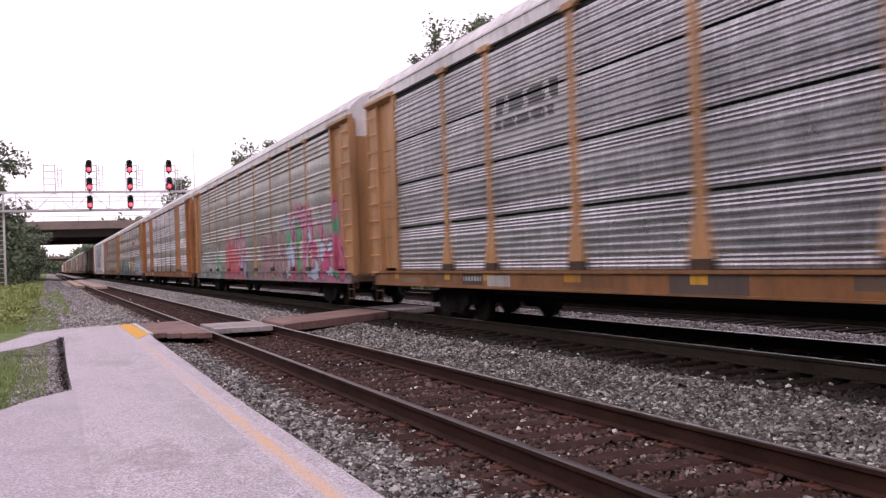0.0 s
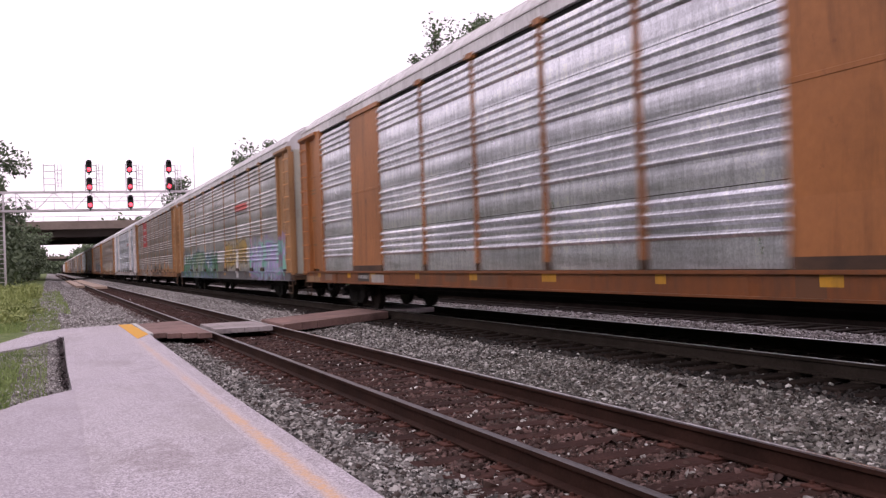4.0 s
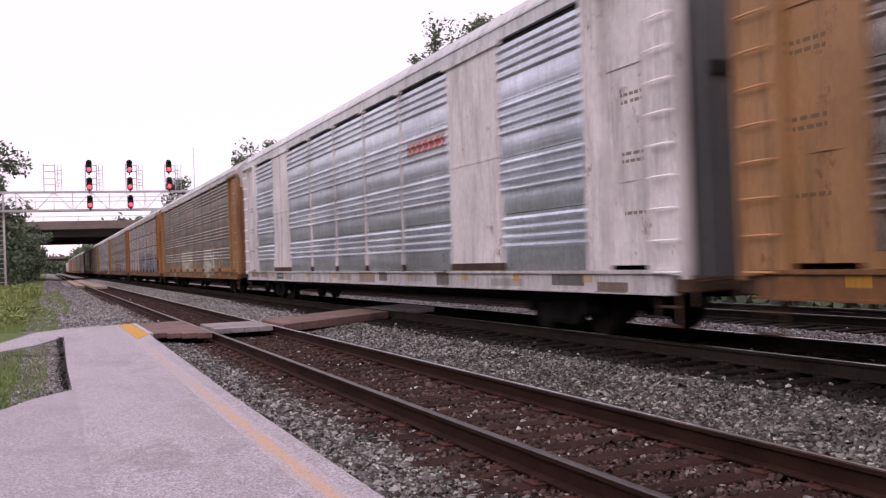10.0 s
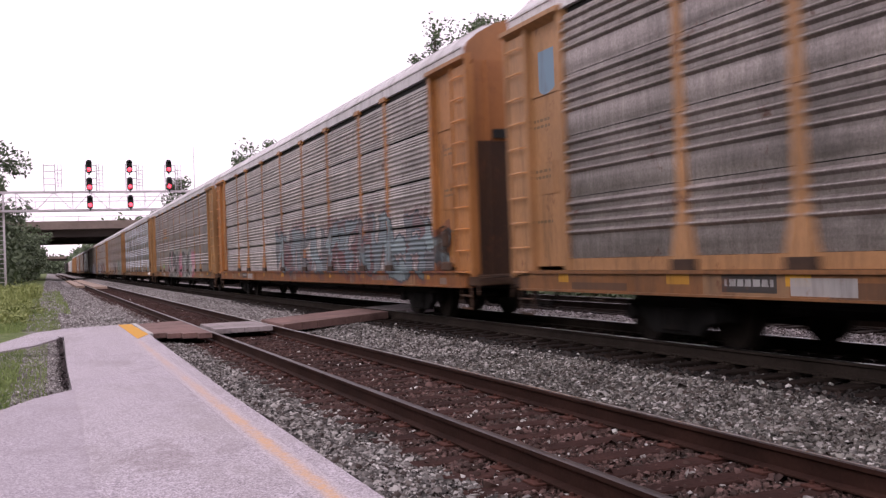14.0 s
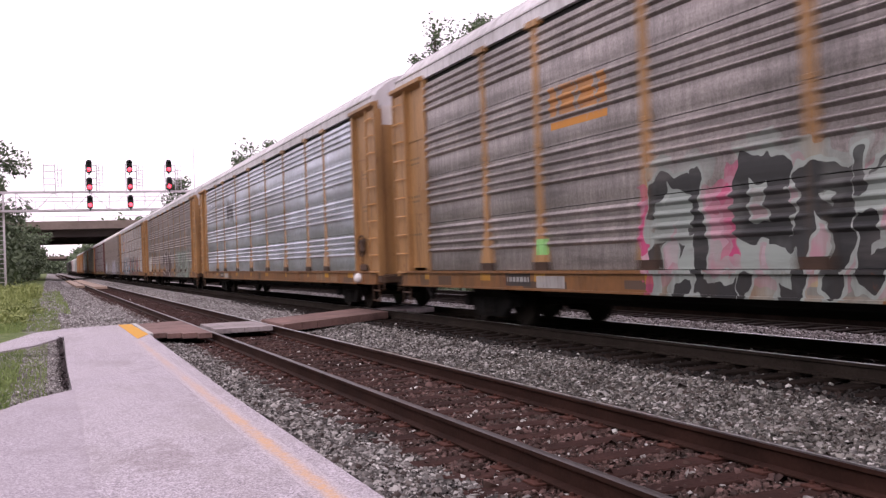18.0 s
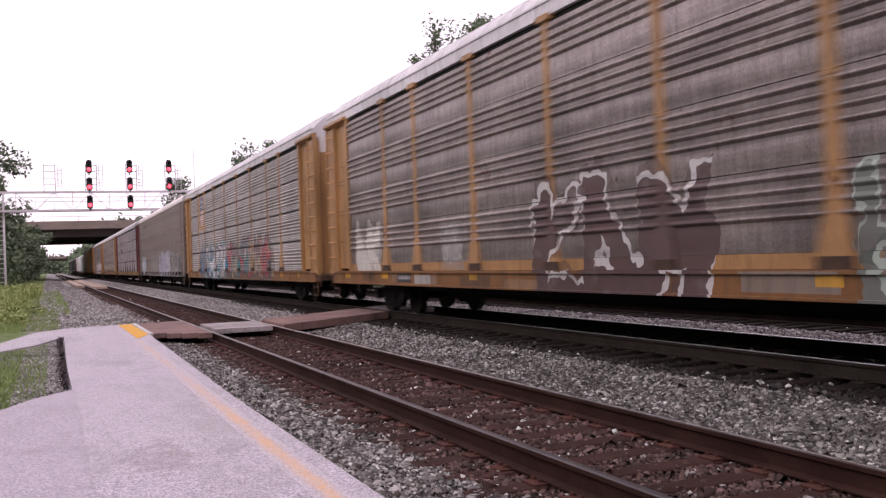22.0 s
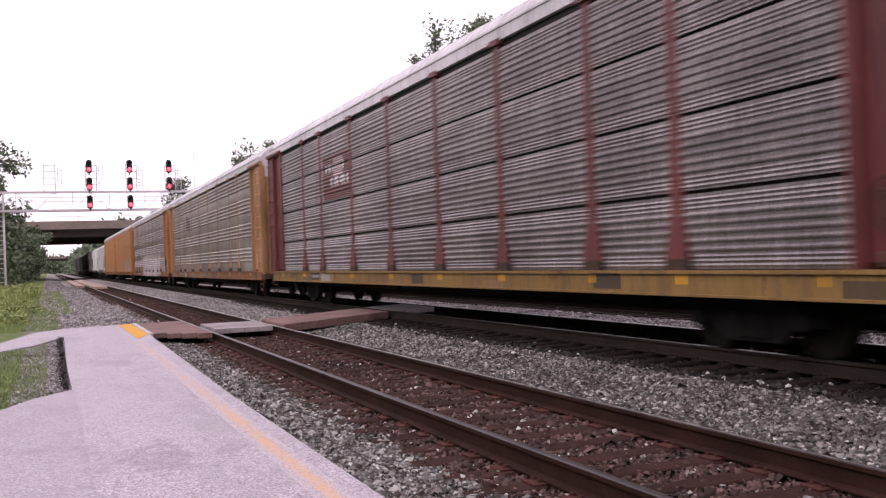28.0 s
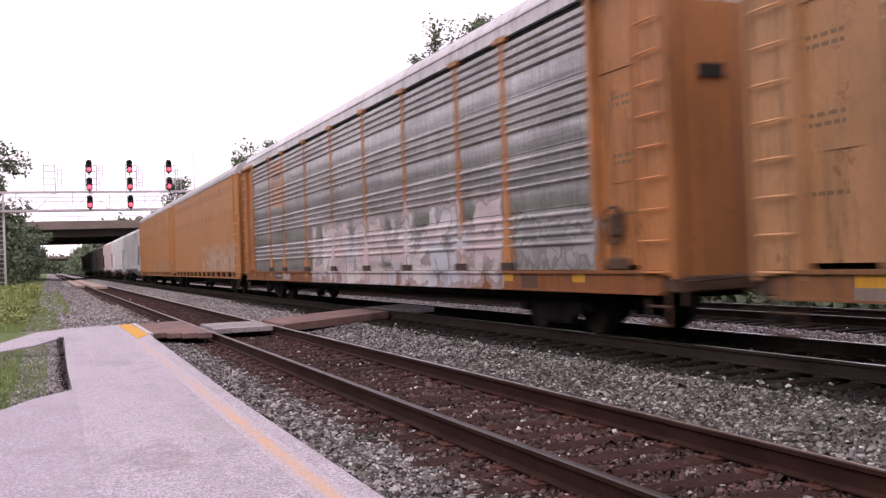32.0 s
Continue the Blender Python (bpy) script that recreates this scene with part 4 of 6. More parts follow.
SPRAY = {"rect": rect_group(), "bars": bars_group(), "shield": shield_group(), "tag": tag_group()}


def sprayed(N, col, p, layers):
    """Paint put on a car's side afterwards, laid out in the car's own metres: blocks, dashes in place of lettering, and sprayed pieces."""
    if not layers:
        return col, None
    cover = None
    shared = {"wob": N.noise(p, 2.2, 2), "wob2": N.noise(p, 1.7, 2), "fog": N.noise(p, 1.1, 3), "edge": N.noise(p, 9, 2)}
    for layer in layers:
        kind, y0, y1, z0, z1 = layer[:5]
        n = N.t.nodes.new("ShaderNodeGroup")
        n.node_tree = SPRAY[kind]
        values = {"y0": y0, "y1": y1, "z0": z0, "z1": z1}
        paints = {"paint": layer[5]}
        if kind == "rect":
            values["cover"] = layer[6] if len(layer) > 6 else 0.95
        elif kind == "bars":
            values["count"] = layer[6]
        elif kind == "tag":
            c = list(layer[5])
            c = (c * 4)[:4] if len(c) < 4 else c[:4]
            paints = {"outline": layer[6], "c0": c[0], "c1": c[1], "c2": c[2], "c3": c[3]}
            values.update(size=layer[7], seed=layer[8], count=round((y1 - y0) / (layer[7] * 1.05)), weight=layer[9] if len(layer) > 9 else 1.0)
        for k, q in values.items():
            n.inputs[k].default_value = q
        for k, q in paints.items():
            n.inputs[k].default_value = (*q, 1)
        for k, q in shared.items():
            if k in n.inputs:
                N.link(q, n.inputs[k])
        N.link(p, n.inputs["P"])
        N.link(col, n.inputs["Base"])
        if cover is not None:
            N.link(cover, n.inputs["Held"])
        col, cover = n.outputs[0], n.outputs[1]
    return col, cover


def car_paint(name, color, car, layers=(), rough=0.6, metal=0.0, spread=0.22, streak=0.5, dirt=(0.05, 0.04, 0.035), rust=0.0, fade=None, grain=(1, 3.2, 0.6), sheet=0.0):
    """A car's painted or galvanised steel: faded by patches, streaked downwards by rain and soot."""
    N = Nodes(name)
    p = N.coords("Object", car)
    a = N.noise(p, 0.45, 5)
    b = N.noise(p, 9, 3)
    runs = N.noise(p, 1.0, 4, 0.65, grain)
    k = N.math("MULTIPLY", N.ramp(a, 0.3, 0.7, 1 - spread, 1 + spread), N.ramp(b, 0.3, 0.7, 0.92, 1.08))
    v = N.t.nodes.new("ShaderNodeVectorMath")
    v.operation = "SCALE"
    v.inputs[0].default_value = color
    N.link(k, v.inputs["Scale"])
    col = v.outputs[0]
    if fade:
        g = N.noise(p, 0.8, 3, 0.5, (1, 0.25, 1.6))
        col = N.mix(N.ramp(g, 0.45, 0.62, 0, 0.6), col, fade)
    gloss = None
    if sheet:       # rolled sheet: short seams, speckled dirt, uneven gloss
        seam, spot = N.noise(p, 5.0, 4, 0.7, (1, 1.6, 0.22)), N.noise(p, 26, 4, 0.75)
        v2 = N.t.nodes.new("ShaderNodeVectorMath")
        v2.operation = "SCALE"
        N.link(col, v2.inputs[0])
        N.link(N.math("MULTIPLY", N.ramp(seam, 0.3, 0.7, 1 - 0.22 * sheet, 1 + 0.18 * sheet), N.ramp(spot, 0.3, 0.7, 1 - 0.24 * sheet, 1 + 0.22 * sheet)), v2.inputs["Scale"])
        col = v2.outputs[0]
        gloss = N.math("ADD", N.math("MULTIPLY", N.noise(p, 2.5, 5, 0.7), 0.28), rough - 0.11)
    col, cover = sprayed(N, col, p, layers)
    col = N.mix(N.ramp(runs, 0.46, 0.72, 0, streak), col, dirt)
    if rust:
        col = N.mix(N.ramp(N.noise(p, 1.7, 6, 0.75), 0.62 - rust * 0.1, 0.7, 0, 0.85), col, (0.11, 0.035, 0.015))
    N.link(col, N.bsdf.inputs["Base Color"])
    N.bsdf.inputs["Roughness"].default_value, N.bsdf.inputs["Metallic"].default_value = rough, metal
    if metal > 0.3 and cover is not None:
        N.link(N.ramp(cover, 0, 1, metal, 0.0), N.bsdf.inputs["Metallic"])
        N.link(N.ramp(cover, 0, 1, rough, 0.5), N.bsdf.inputs["Roughness"])
    if gloss is not None:
        N.link(gloss if cover is None else N.math("MAXIMUM", gloss, N.math("MULTIPLY", cover, 0.5)), N.bsdf.inputs["Roughness"])
    N.bump(b, 0.12, 0.01)
    return N.mat


M_GRIME = worn("brake_dust_grime", (0.062, 0.032, 0.019), 0.85, 0, 1.5, 12, 0.5, (0.015, 0.012, 0.01), 0.55, 0.3)
SIDE, DECK, TOP = 1.425, 0.81, 4.72
HALF = 11.95                                  # half of the louvred length
END = 1.88                                    # from there to the end doors
POSTS = [-9.2, -7.22, -4.3, -1.47, 1.42, 4.3, 7.22, 9.2]


def panel_mesh(style, width, height, mat):
    """One louvred sheet: its ribs face out, its back is flat. Origin at its lower far corner, outside is -x."""
    pts = [(0.0, 0.0)]
    if style == "rib":
        pts += [(0.0, 0.03 * height), (-0.004, 0.10 * height), (-0.0055, 0.18 * height), (-0.004, 0.26 * height), (0.0, 0.335 * height)]
        for c in (0.43, 0.585, 0.74, 0.90):
            pts += [(0.0, (c - 0.05) * height), (-0.039, (c - 0.013) * height), (-0.042, (c + 0.0) * height), (-0.039, (c + 0.013) * height), (0.0, (c + 0.05) * height)]
    else:
        for c in (0.05, 0.11, 0.17):
            pts += [(0.0, (c - 0.025) * height), (-0.014, c * height), (0.0, (c + 0.025) * height)]
        for c in (0.26, 0.375, 0.49, 0.605, 0.72):
            pts += [(0.0, (c - 0.042) * height), (-0.028, (c - 0.012) * height), (-0.028, (c + 0.008) * height), (0.0, (c + 0.042) * height)]
        for c in (0.81, 0.87, 0.93):
            pts += [(0.0, (c - 0.025) * height), (-0.014, c * height), (0.0, (c + 0.025) * height)]
    pts += [(0.0, height), (0.03, height), (0.03, 0.0)]
    bm = bmesh.new()
    prism(bm, pts, "y", 0.0, width)
    bmesh.ops.recalc_face_normals(bm, faces=bm.faces[:])
    return mesh_of("panel", bm, mat)


def post_mesh(mat, width=0.19, flare=0.16):
    """A side post in one piece: grimy foot, flared base, plain shaft with a collar, bracket at the top."""
    w = width / 2
    rings = [(DECK - 0.05, w + flare, 0.05), (DECK + 0.13, w + flare * 0.92, 0.05), (DECK + 0.75, w + 0.02, 0.018), (2.74, w, 0.014), (2.745, w + 0.015, 0.022),
             (2.8, w + 0.015, 0.022), (2.805, w, 0.014), (TOP - 0.07, w, 0.014), (TOP - 0.065, w + 0.11, 0.06), (TOP + 0.03, w + 0.11, 0.06)]
    bm = bmesh.new()
    rows = [[bm.verts.new((x, y, z)) for x, y in ((-d, -a), (-d, a), (0.03, a), (0.03, -a))] for z, a, d in rings]
    for n, (lo, hi) in enumerate(zip(rows, rows[1:])):
        for k in range(4):
            bm.faces.new((lo[k], lo[(k + 1) % 4], hi[(k + 1) % 4], hi[k])).material_index = 1 if n == 0 else 0
    bm.faces.new(rows[0][::-1])
    bm.faces.new(rows[-1])
    bmesh.ops.recalc_face_normals(bm, faces=bm.faces[:])
    return mesh_of("post", bm, [mat, M_GRIME])


ROOF_ARC = [(-1.45, 4.72), (-1.45, 4.95), (-1.36, 5.1), (-1.15, 5.27), (-0.8, 5.46), (-0.4, 5.57), (0, 5.60)]


def roof_parts(car, half, mat, mat_band, steps=18):
    arc = ROOF_ARC[1:] + [(-x, z) for x, z in ROOF_ARC[1:-1][::-1]]
    bm = bmesh.new()
    rows = []
    stations = [(-half, 0.35, 0.0)]
    for k in range(steps * 2 + 1):
        y = -half + 0.5 + (2 * half - 1) * k / (steps * 2)
        stations += [(y - 0.03, 0.0, 0.0), (y - 0.025, 0.0, 0.02), (y + 0.025, 0.0, 0.02), (y + 0.03, 0.0, 0.0)]
    stations.append((half, 0.35, 0.0))
    for y, drop, up in stations:
        rows.append([bm.verts.new((x * (1 - drop * 0.06), y, z + up - drop * (z - 4.7) * 0.9)) for x, z in arc])
    for r, q in zip(rows, rows[1:]):
        for k in range(len(arc) - 1):
            bm.faces.new((r[k], r[k + 1], q[k + 1], q[k]))
    bm.faces.new(rows[0])
    bm.faces.new(rows[-1][::-1])
    bmesh.ops.recalc_face_normals(bm, faces=bm.faces[:])
    part("roof", bm, mat, car, "weathered pale sheet-steel roof")
    for s in (-1, 1):
        bm = bmesh.new()
        box(bm, min(s * 1.45, s * 1.37), max(s * 1.45, s * 1.37), -half, half, TOP, 4.955)
        box(bm, min(s * 1.47, s * 1.45), max(s * 1.47, s * 1.45), -half, half, 4.93, 4.965)
        part("top_plate", bm, mat_band, car)


def wheelset_mesh():
    bm = bmesh.new()
    for s in (-1, 1):
        x = s * GAUGE / 2
        tube(bm, (x - s * 0.09, 0, 0), (x - s * 0.055, 0, 0), 0.455, n=24)
        tube(bm, (x - s * 0.055, 0, 0), (x + s * 0.06, 0, 0), 0.42, n=24)
        tube(bm, (x + s * 0.06, 0, 0), (x + s * 0.075, 0, 0), 0.30, 0.16, n=16)
        for k in range(4):      # raised marks on the plate, so that the turning shows
            a = k * math.tau / 4
            tube(bm, (x + s * 0.06, 0.35 * math.cos(a), 0.35 * math.sin(a)), (x + s * 0.072, 0.35 * math.cos(a), 0.35 * math.sin(a)), 0.03, n=6)
    tube(bm, (-0.98, 0, 0), (0.98, 0, 0), 0.085, n=12)
    return mesh_of("wheelset", bm, M_WHEEL)


def bogie_mesh():
    bm = bmesh.new()
    for s in (-1, 1):
        x0, x1 = sorted((s * 0.9, s * 1.04))
        prof = [(-1.12, 0.36), (-1.12, 0.56), (-0.62, 0.62), (-0.45, 0.74), (0.45, 0.74), (0.62, 0.62), (1.12, 0.56), (1.12, 0.36),
                (0.72, 0.36), (0.5, 0.16), (-0.5, 0.16), (-0.72, 0.36)]
        prism(bm, prof, "x", x0, x1)
        for k in (-0.2, 0.0, 0.2):
            tube(bm, (s * 1.05, k, 0.22), (s * 1.05, k, 0.5), 0.075, n=8)
        for y in (-0.9, 0.9):
            tube(bm, (s * 1.02, y, 0.43), (s * 1.13, y, 0.43), 0.11, n=10)
    box(bm, -1.0, 1.0, -0.22, 0.22, 0.4, 0.62)
    bmesh.ops.recalc_face_normals(bm, faces=bm.faces[:])
    return mesh_of("bogie", bm, M_BLACK)


WHEELS, TRAIN = [], []
WHEELSET, BOGIE = wheelset_mesh(), bogie_mesh()


def bogies(car, at):
    for y in at:
        b = part_data("bogie", BOGIE, car, pose(0, y, -RIDE), "black cast-steel bogie frame")
        for dy in (-0.9, 0.9):
            w = part_data("wheelset", WHEELSET, b, pose(0, dy, 0.43))
            WHEELS.append((w, dy))


def couplers(car, ends):
    for y in ends:
        s = 1 if y > 0 else -1

        def bar(bm, x0, x1, a, b, z0, z1, bev=0.02):
            lo, hi = sorted((y - s * a, y - s * b))
            box(bm, x0, x1, lo, hi, z0, z1, bev)
        bm = bmesh.new()
        bar(bm, -0.09, 0.09, 1.2, 0.02, 0.50, 0.70)
        bar(bm, -0.2, 0.2, 0.25, 0.01, 0.43, 0.80, 0.04)
        bar(bm, -0.24, 0.24, 0.62, 0.5, 0.44, 0.78, 0.03)
        part("coupler", bm, M_GRIME, car, "rusty knuckle coupler")
        bm = bmesh.new()
        pts = [(-0.35, 0.55, 0.58), (-0.38, 0.36, 0.40), (-0.42, 0.2, 0.22), (-0.42, 0.08, 0.14), (-0.40, 0.01, 0.18)]
        for a, b in zip(pts, pts[1:]):
            tube(bm, (a[0], y - s * a[1], a[2]), (b[0], y - s * b[1], b[2]), 0.03, n=6)
        part("air_hose", bm, M_BLACK, car, "black rubber air hose")
        bm = bmesh.new()
        tube(bm, (-1.38, y - s * 0.62, 0.66), (-0.3, y - s * 0.5, 0.70), 0.016, n=5)
        tube(bm, (-1.38, y - s * 0.62, 0.66), (-1.42, y - s * 0.6, 0.36), 0.016, n=5)
        part("uncoupling_lever", bm, M_GRIME, car)
        for side in (-1, 1):
            bm = bmesh.new()
            x = side * 1.42
            for a in (0.92, 1.36):
                tube(bm, (x, y - s * a, 0.56), (x, y - s * a, 0.10), 0.018, n=5)
            for z in (0.10, 0.34):
                tube(bm, (x, y - s * 0.92, z), (x, y - s * 1.36, z), 0.02, n=5)
            part("sill_step", bm, M_GRIME, car, "bent bar step below the corner ladder")


RUNGS = {}


def ladder_part(post, y, mat, wide=0.46, z0=0.62, z1=4.35, n=10, x=-1.44):
    """Grab irons up the corner of a car, each a bent bar."""
    key = (mat.name, wide)
    if key not in RUNGS:
        bm = bmesh.new()
        tube(bm, (-0.07, -wide / 2, 0), (-0.07, wide / 2, 0), 0.014, n=6)
        for e in (-1, 1):
            tube(bm, (0.1, e * wide / 2, 0), (-0.07, e * wide / 2, 0), 0.014, n=5)
        RUNGS[key] = mesh_of("rung", bm, mat)
    for k in range(n):
        part_data("rung", RUNGS[key], post, pose(x, y, z0 + (z1 - z0) * k / (n - 1)))


def autorack(n, label, panel, paint, style="rib", roof=(0.60, 0.57, 0.60), layers=(), sill=None, door=None, wide=False, rust=0.0, end_top=None,
             metal=0.45, fade=None, paint_layers=(), panel_dirt=(0.06, 0.05, 0.045), streak=0.4, post_color=None, brake=False,
             rail_band=False, slot=True, door_layers=()):
    """A closed car carrier: a flat wagon under two storeys of ribbed sheet between posts, with doors across both ends."""
    car = thing("autorack_wagon", label, "freight wagon", "cars of the freight train")
    TRAIN.append((car, PITCH_CAR * n - HALF + SLACK.get(n, 0.0)))
    marked = list(layers)
    layers = [q for q in layers if q[4] > DECK]
    on_panel = [q for q in layers if q[1] < HALF and q[2] > -HALF and not (q[0] == "bars" and abs(q[1]) > HALF - 0.2)]
    on_sill = [q for q in marked if q[3] < DECK]
    m_panel = car_paint("panel_steel", tuple(min(0.95, q * (2.9 if metal > 0.28 else 2.5)) for q in panel), car, on_panel, 0.29 if metal > 0.28 else 0.36, min(0.9, metal + 0.5), 0.22 if metal > 0.28 else 0.3, streak + 0.15, shade(panel, 0.8), rust * 0.5, fade, (1, 0.5, 4.0), 0.4 if metal >= 0.5 else 1.0)
    m_paint = car_paint("wagon_paint", shade(paint, 1.08), car, layers + list(paint_layers), 0.5, 0.0, 0.2, 0.55, shade(paint, 0.3), rust + 0.22)
    m_post = m_paint if post_color is None else car_paint("post_paint", post_color, car, layers, 0.55, 0.0, 0.15, 0.4, shade(post_color, 0.3), rust)
    m_sill = car_paint("sill_paint", (paint[0] * 0.62, paint[1] * 0.52, paint[2] * 0.42) if sill is None else shade(sill, 0.68), car, on_sill, 0.55, 0.0, 0.2, 0.5, (0.04, 0.03, 0.025), max(rust, 0.15))
    m_door = car_paint("door_paint", shade(door or paint, 1.0), car, list(door_layers), 0.55, 0.0, 0.15, 0.45, shade(door or paint, 0.35), rust + 0.1)
    m_roof = car_paint("roof_steel", roof, car, (), 0.55, 0.2, 0.15, 0.35, (0.12, 0.1, 0.1))
    m_rung = worn("rung_paint", shade(paint, 1.7), 0.5)
    # side posts and the sheets between them
    half = 11.6 if wide else HALF
    edges = [-half] + POSTS + [half]
    if wide:
        edges = [-half, -7.72, -3.9, -1.3, 1.3, 3.9, 7.72, half]
    base = DECK + (0.17 if rail_band else 0.0)
    h = (TOP - 0.10 - base) / 4
    gap = 0.045 if style == "slot" else 0.012
    cache = {}
    narrow = 0.095
    posts = edges[1:-1]
    broad = {0, len(posts) - 1} if wide else set()
    pm = post_mesh(m_post) if not wide else post_mesh(m_post, 0.09, 0.02)
    wm = post_mesh(m_post, 2.25, 0.02) if wide else None
    for i, y in enumerate(posts):
        part_data("post", wm if i in broad else pm, car, pose(-SIDE, y, 0))
    for i, (a, b) in enumerate(zip(edges, edges[1:])):
        lo = a + (1.125 if (wide and i - 1 in broad) else narrow if i else 0.0)
        hi = b - (1.125 if (wide and i in broad) else narrow if i < len(edges) - 2 else 0.0)
        for k in range(4):
            key = round(hi - lo, 2)
            if key not in cache:
                cache[key] = panel_mesh(style, hi - lo, h - gap, m_panel)
            part_data("panel", cache[key], car, pose(-SIDE, lo, base + k * h + 0.004))
    if rail_band:
        bm = bmesh.new()
        box(bm, -SIDE - 0.02, -SIDE + 0.03, -HALF, HALF, DECK, base)
        part("bottom_rail", bm, m_paint, car)
    # the far side, seen only past the ends
    bm = bmesh.new()
    prof = [(SIDE - 0.03, DECK), (SIDE - 0.03, TOP)] + [(SIDE + (0.035 if k % 2 else 0.0), TOP - (TOP - DECK) * k / 32) for k in range(33)]
    prism(bm, prof, "y", -HALF, HALF)
    bmesh.ops.recalc_face_normals(bm, faces=bm.faces[:])
    part("side_wall", bm, m_panel, car)
    for y in posts:
        o = part_data("post", pm, car, pose(SIDE, y, 0, 0, 0, 180))
    # near-black sheet close behind the panels keeps their gaps dark; upper deck too
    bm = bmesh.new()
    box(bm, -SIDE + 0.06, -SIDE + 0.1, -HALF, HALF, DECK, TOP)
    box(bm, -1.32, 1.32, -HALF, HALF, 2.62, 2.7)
    part("dark_backing_and_deck", bm, M_DARKIN, car)
    # sills
    for s in (-1, 1):
        bm = bmesh.new()
        x0, x1 = sorted((s * 1.46, s * 1.36))
        box(bm, x0, x1, -13.55, 13.55, 0.50, DECK - 0.02)
        x0, x1 = sorted((s * 1.50, s * 1.30))
        box(bm, x0, x1, -13.55, 13.55, DECK - 0.05, DECK - 0.005)
        box(bm, x0, x1, -13.55, 13.55, 0.485, 0.515)
        for y in (-12.6, -10.4, -6.0, 0.0, 6.0, 10.4, 12.6):
            a, b = sorted((s * 1.475, s * 1.455))
            box(bm, a, b, y - 0.03, y + 0.03, 0.515, DECK - 0.05)
        part("side_sill", bm, m_sill, car)
    bm = bmesh.new()
    box(bm, -1.36, 1.36, -13.2, 13.2, 0.72, DECK - 0.01)
    part("deck", bm, M_BLACK, car)
    bm = bmesh.new()
    box(bm, -0.32, 0.32, -13.0, 13.0, 0.40, 0.74)
    # two low boxes, added so that the space under the floor looks black
    box(bm, -0.36, 0.36, -8.4, 8.4, 0.20, 0.41, 0.03)
    box(bm, -1.05, 1.05, -8.0, 8.0, 0.36, 0.5, 0.03)
    for y in (-7.5, -6.1, 2.0, 5.2):
        box(bm, -1.1, -0.5, y, y + 0.8, 0.36, 0.7, 0.03)
    tube(bm, (-0.8, -3.0, 0.5), (-0.8, -1.4, 0.5), 0.2, n=12)
    part("underframe", bm, M_BLACK, car, "black underframe with brake gear and added low dark boxes")
    # corner bays, ladders and end doors
    for s in (-1, 1):
        def span(bm, x0, x1, a, b, z0, z1, bev=0.0):
            lo, hi = sorted((s * a, s * b))
            box(bm, x0, x1, lo, hi, z0, z1, bev)
        for side in (-1, 1):
            def sx(a, b):
                return sorted((side * a, side * b))
            bm = bmesh.new()
            span(bm, *sx(1.47, 1.35), half, HALF + 0.14, DECK - 0.05, TOP + 0.05)
            span(bm, *sx(1.37, 1.32), HALF + 0.14, HALF + 1.18, DECK + 0.06, TOP)
            span(bm, *sx(1.39, 1.37), HALF + 0.2, HALF + 1.12, 3.55, 3.59)
            span(bm, *sx(1.385, 1.37), HALF + 0.45, HALF + 0.85, 2.0, 2.5)
            part("corner_bay", bm, m_paint, car)
            bm = bmesh.new()
            lo, hi = sorted((s * (HALF + 0.02), s * (HALF + END + 0.02)))
            prism(bm, [(side * 1.36, TOP - 0.10), (side * 1.54, TOP - 0.02), (side * 1.54, TOP + 0.05), (side * 1.36, TOP + 0.09)], "y", lo, hi)
            bmesh.ops.recalc_face_normals(bm, faces=bm.faces[:])
            part("hood", bm, m_paint, car, "rusty sheet hood over the corner bay")
            bm = bmesh.new()
            span(bm, *sx(1.45, 1.28), HALF + 1.18, HALF + END, DECK - 0.08, TOP - 0.1, 0.012)
            cp = part("corner_post", bm, m_paint, car)
            for a, b in ((1.15, 1.21), (END - 0.05, END + 0.02)):
                bm = bmesh.new()
                span(bm, *sx(1.475, 1.36), HALF + a, HALF + b, DECK - 0.12, TOP - 0.03)
                part("stile", bm, m_paint, cp)
            if side < 0:
                ladder_part(cp, s * (HALF + 1.53), m_rung, 0.42, 0.78, 4.4, 10, -1.46)
        bm = bmesh.new()
        flat, rib = s * (HALF + END - 0.06), s * (HALF + END - 0.02)
        pts = [(-1.30, s * (HALF + END - 0.14)), (-1.30, flat)]
        for x in (-1.0, -0.5, 0.0, 0.5, 1.0):
            pts += [(x - 0.05, flat), (x - 0.04, rib), (x + 0.04, rib), (x + 0.05, flat)]
        pts += [(1.30, flat), (1.30, s * (HALF + END - 0.14))]
        prism(bm, pts, "z", DECK - 0.1, 4.7)
        bmesh.ops.recalc_face_normals(bm, faces=bm.faces[:])
        ed = part("end_door", bm, m_door, car)
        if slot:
            # a solid plate on the door, coloured like the shade in an opening
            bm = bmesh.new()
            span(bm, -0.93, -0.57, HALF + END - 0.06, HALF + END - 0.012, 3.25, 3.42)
            part("slot", bm, M_DARKIN, ed, "dark plate coloured as a shaded slot in the end door")
        if brake and s < 0:
            bm = bmesh.new()
            cy, cz = -HALF - 0.55, 1.42
            for k in range(16):
                a, b = k * math.tau / 16, (k + 1) * math.tau / 16
                tube(bm, (-1.46, cy + 0.26 * math.cos(a), cz + 0.26 * math.sin(a)), (-1.46, cy + 0.26 * math.cos(b), cz + 0.26 * math.sin(b)), 0.02, n=5)
            for k in range(4):
                a = k * math.tau / 4 + 0.4
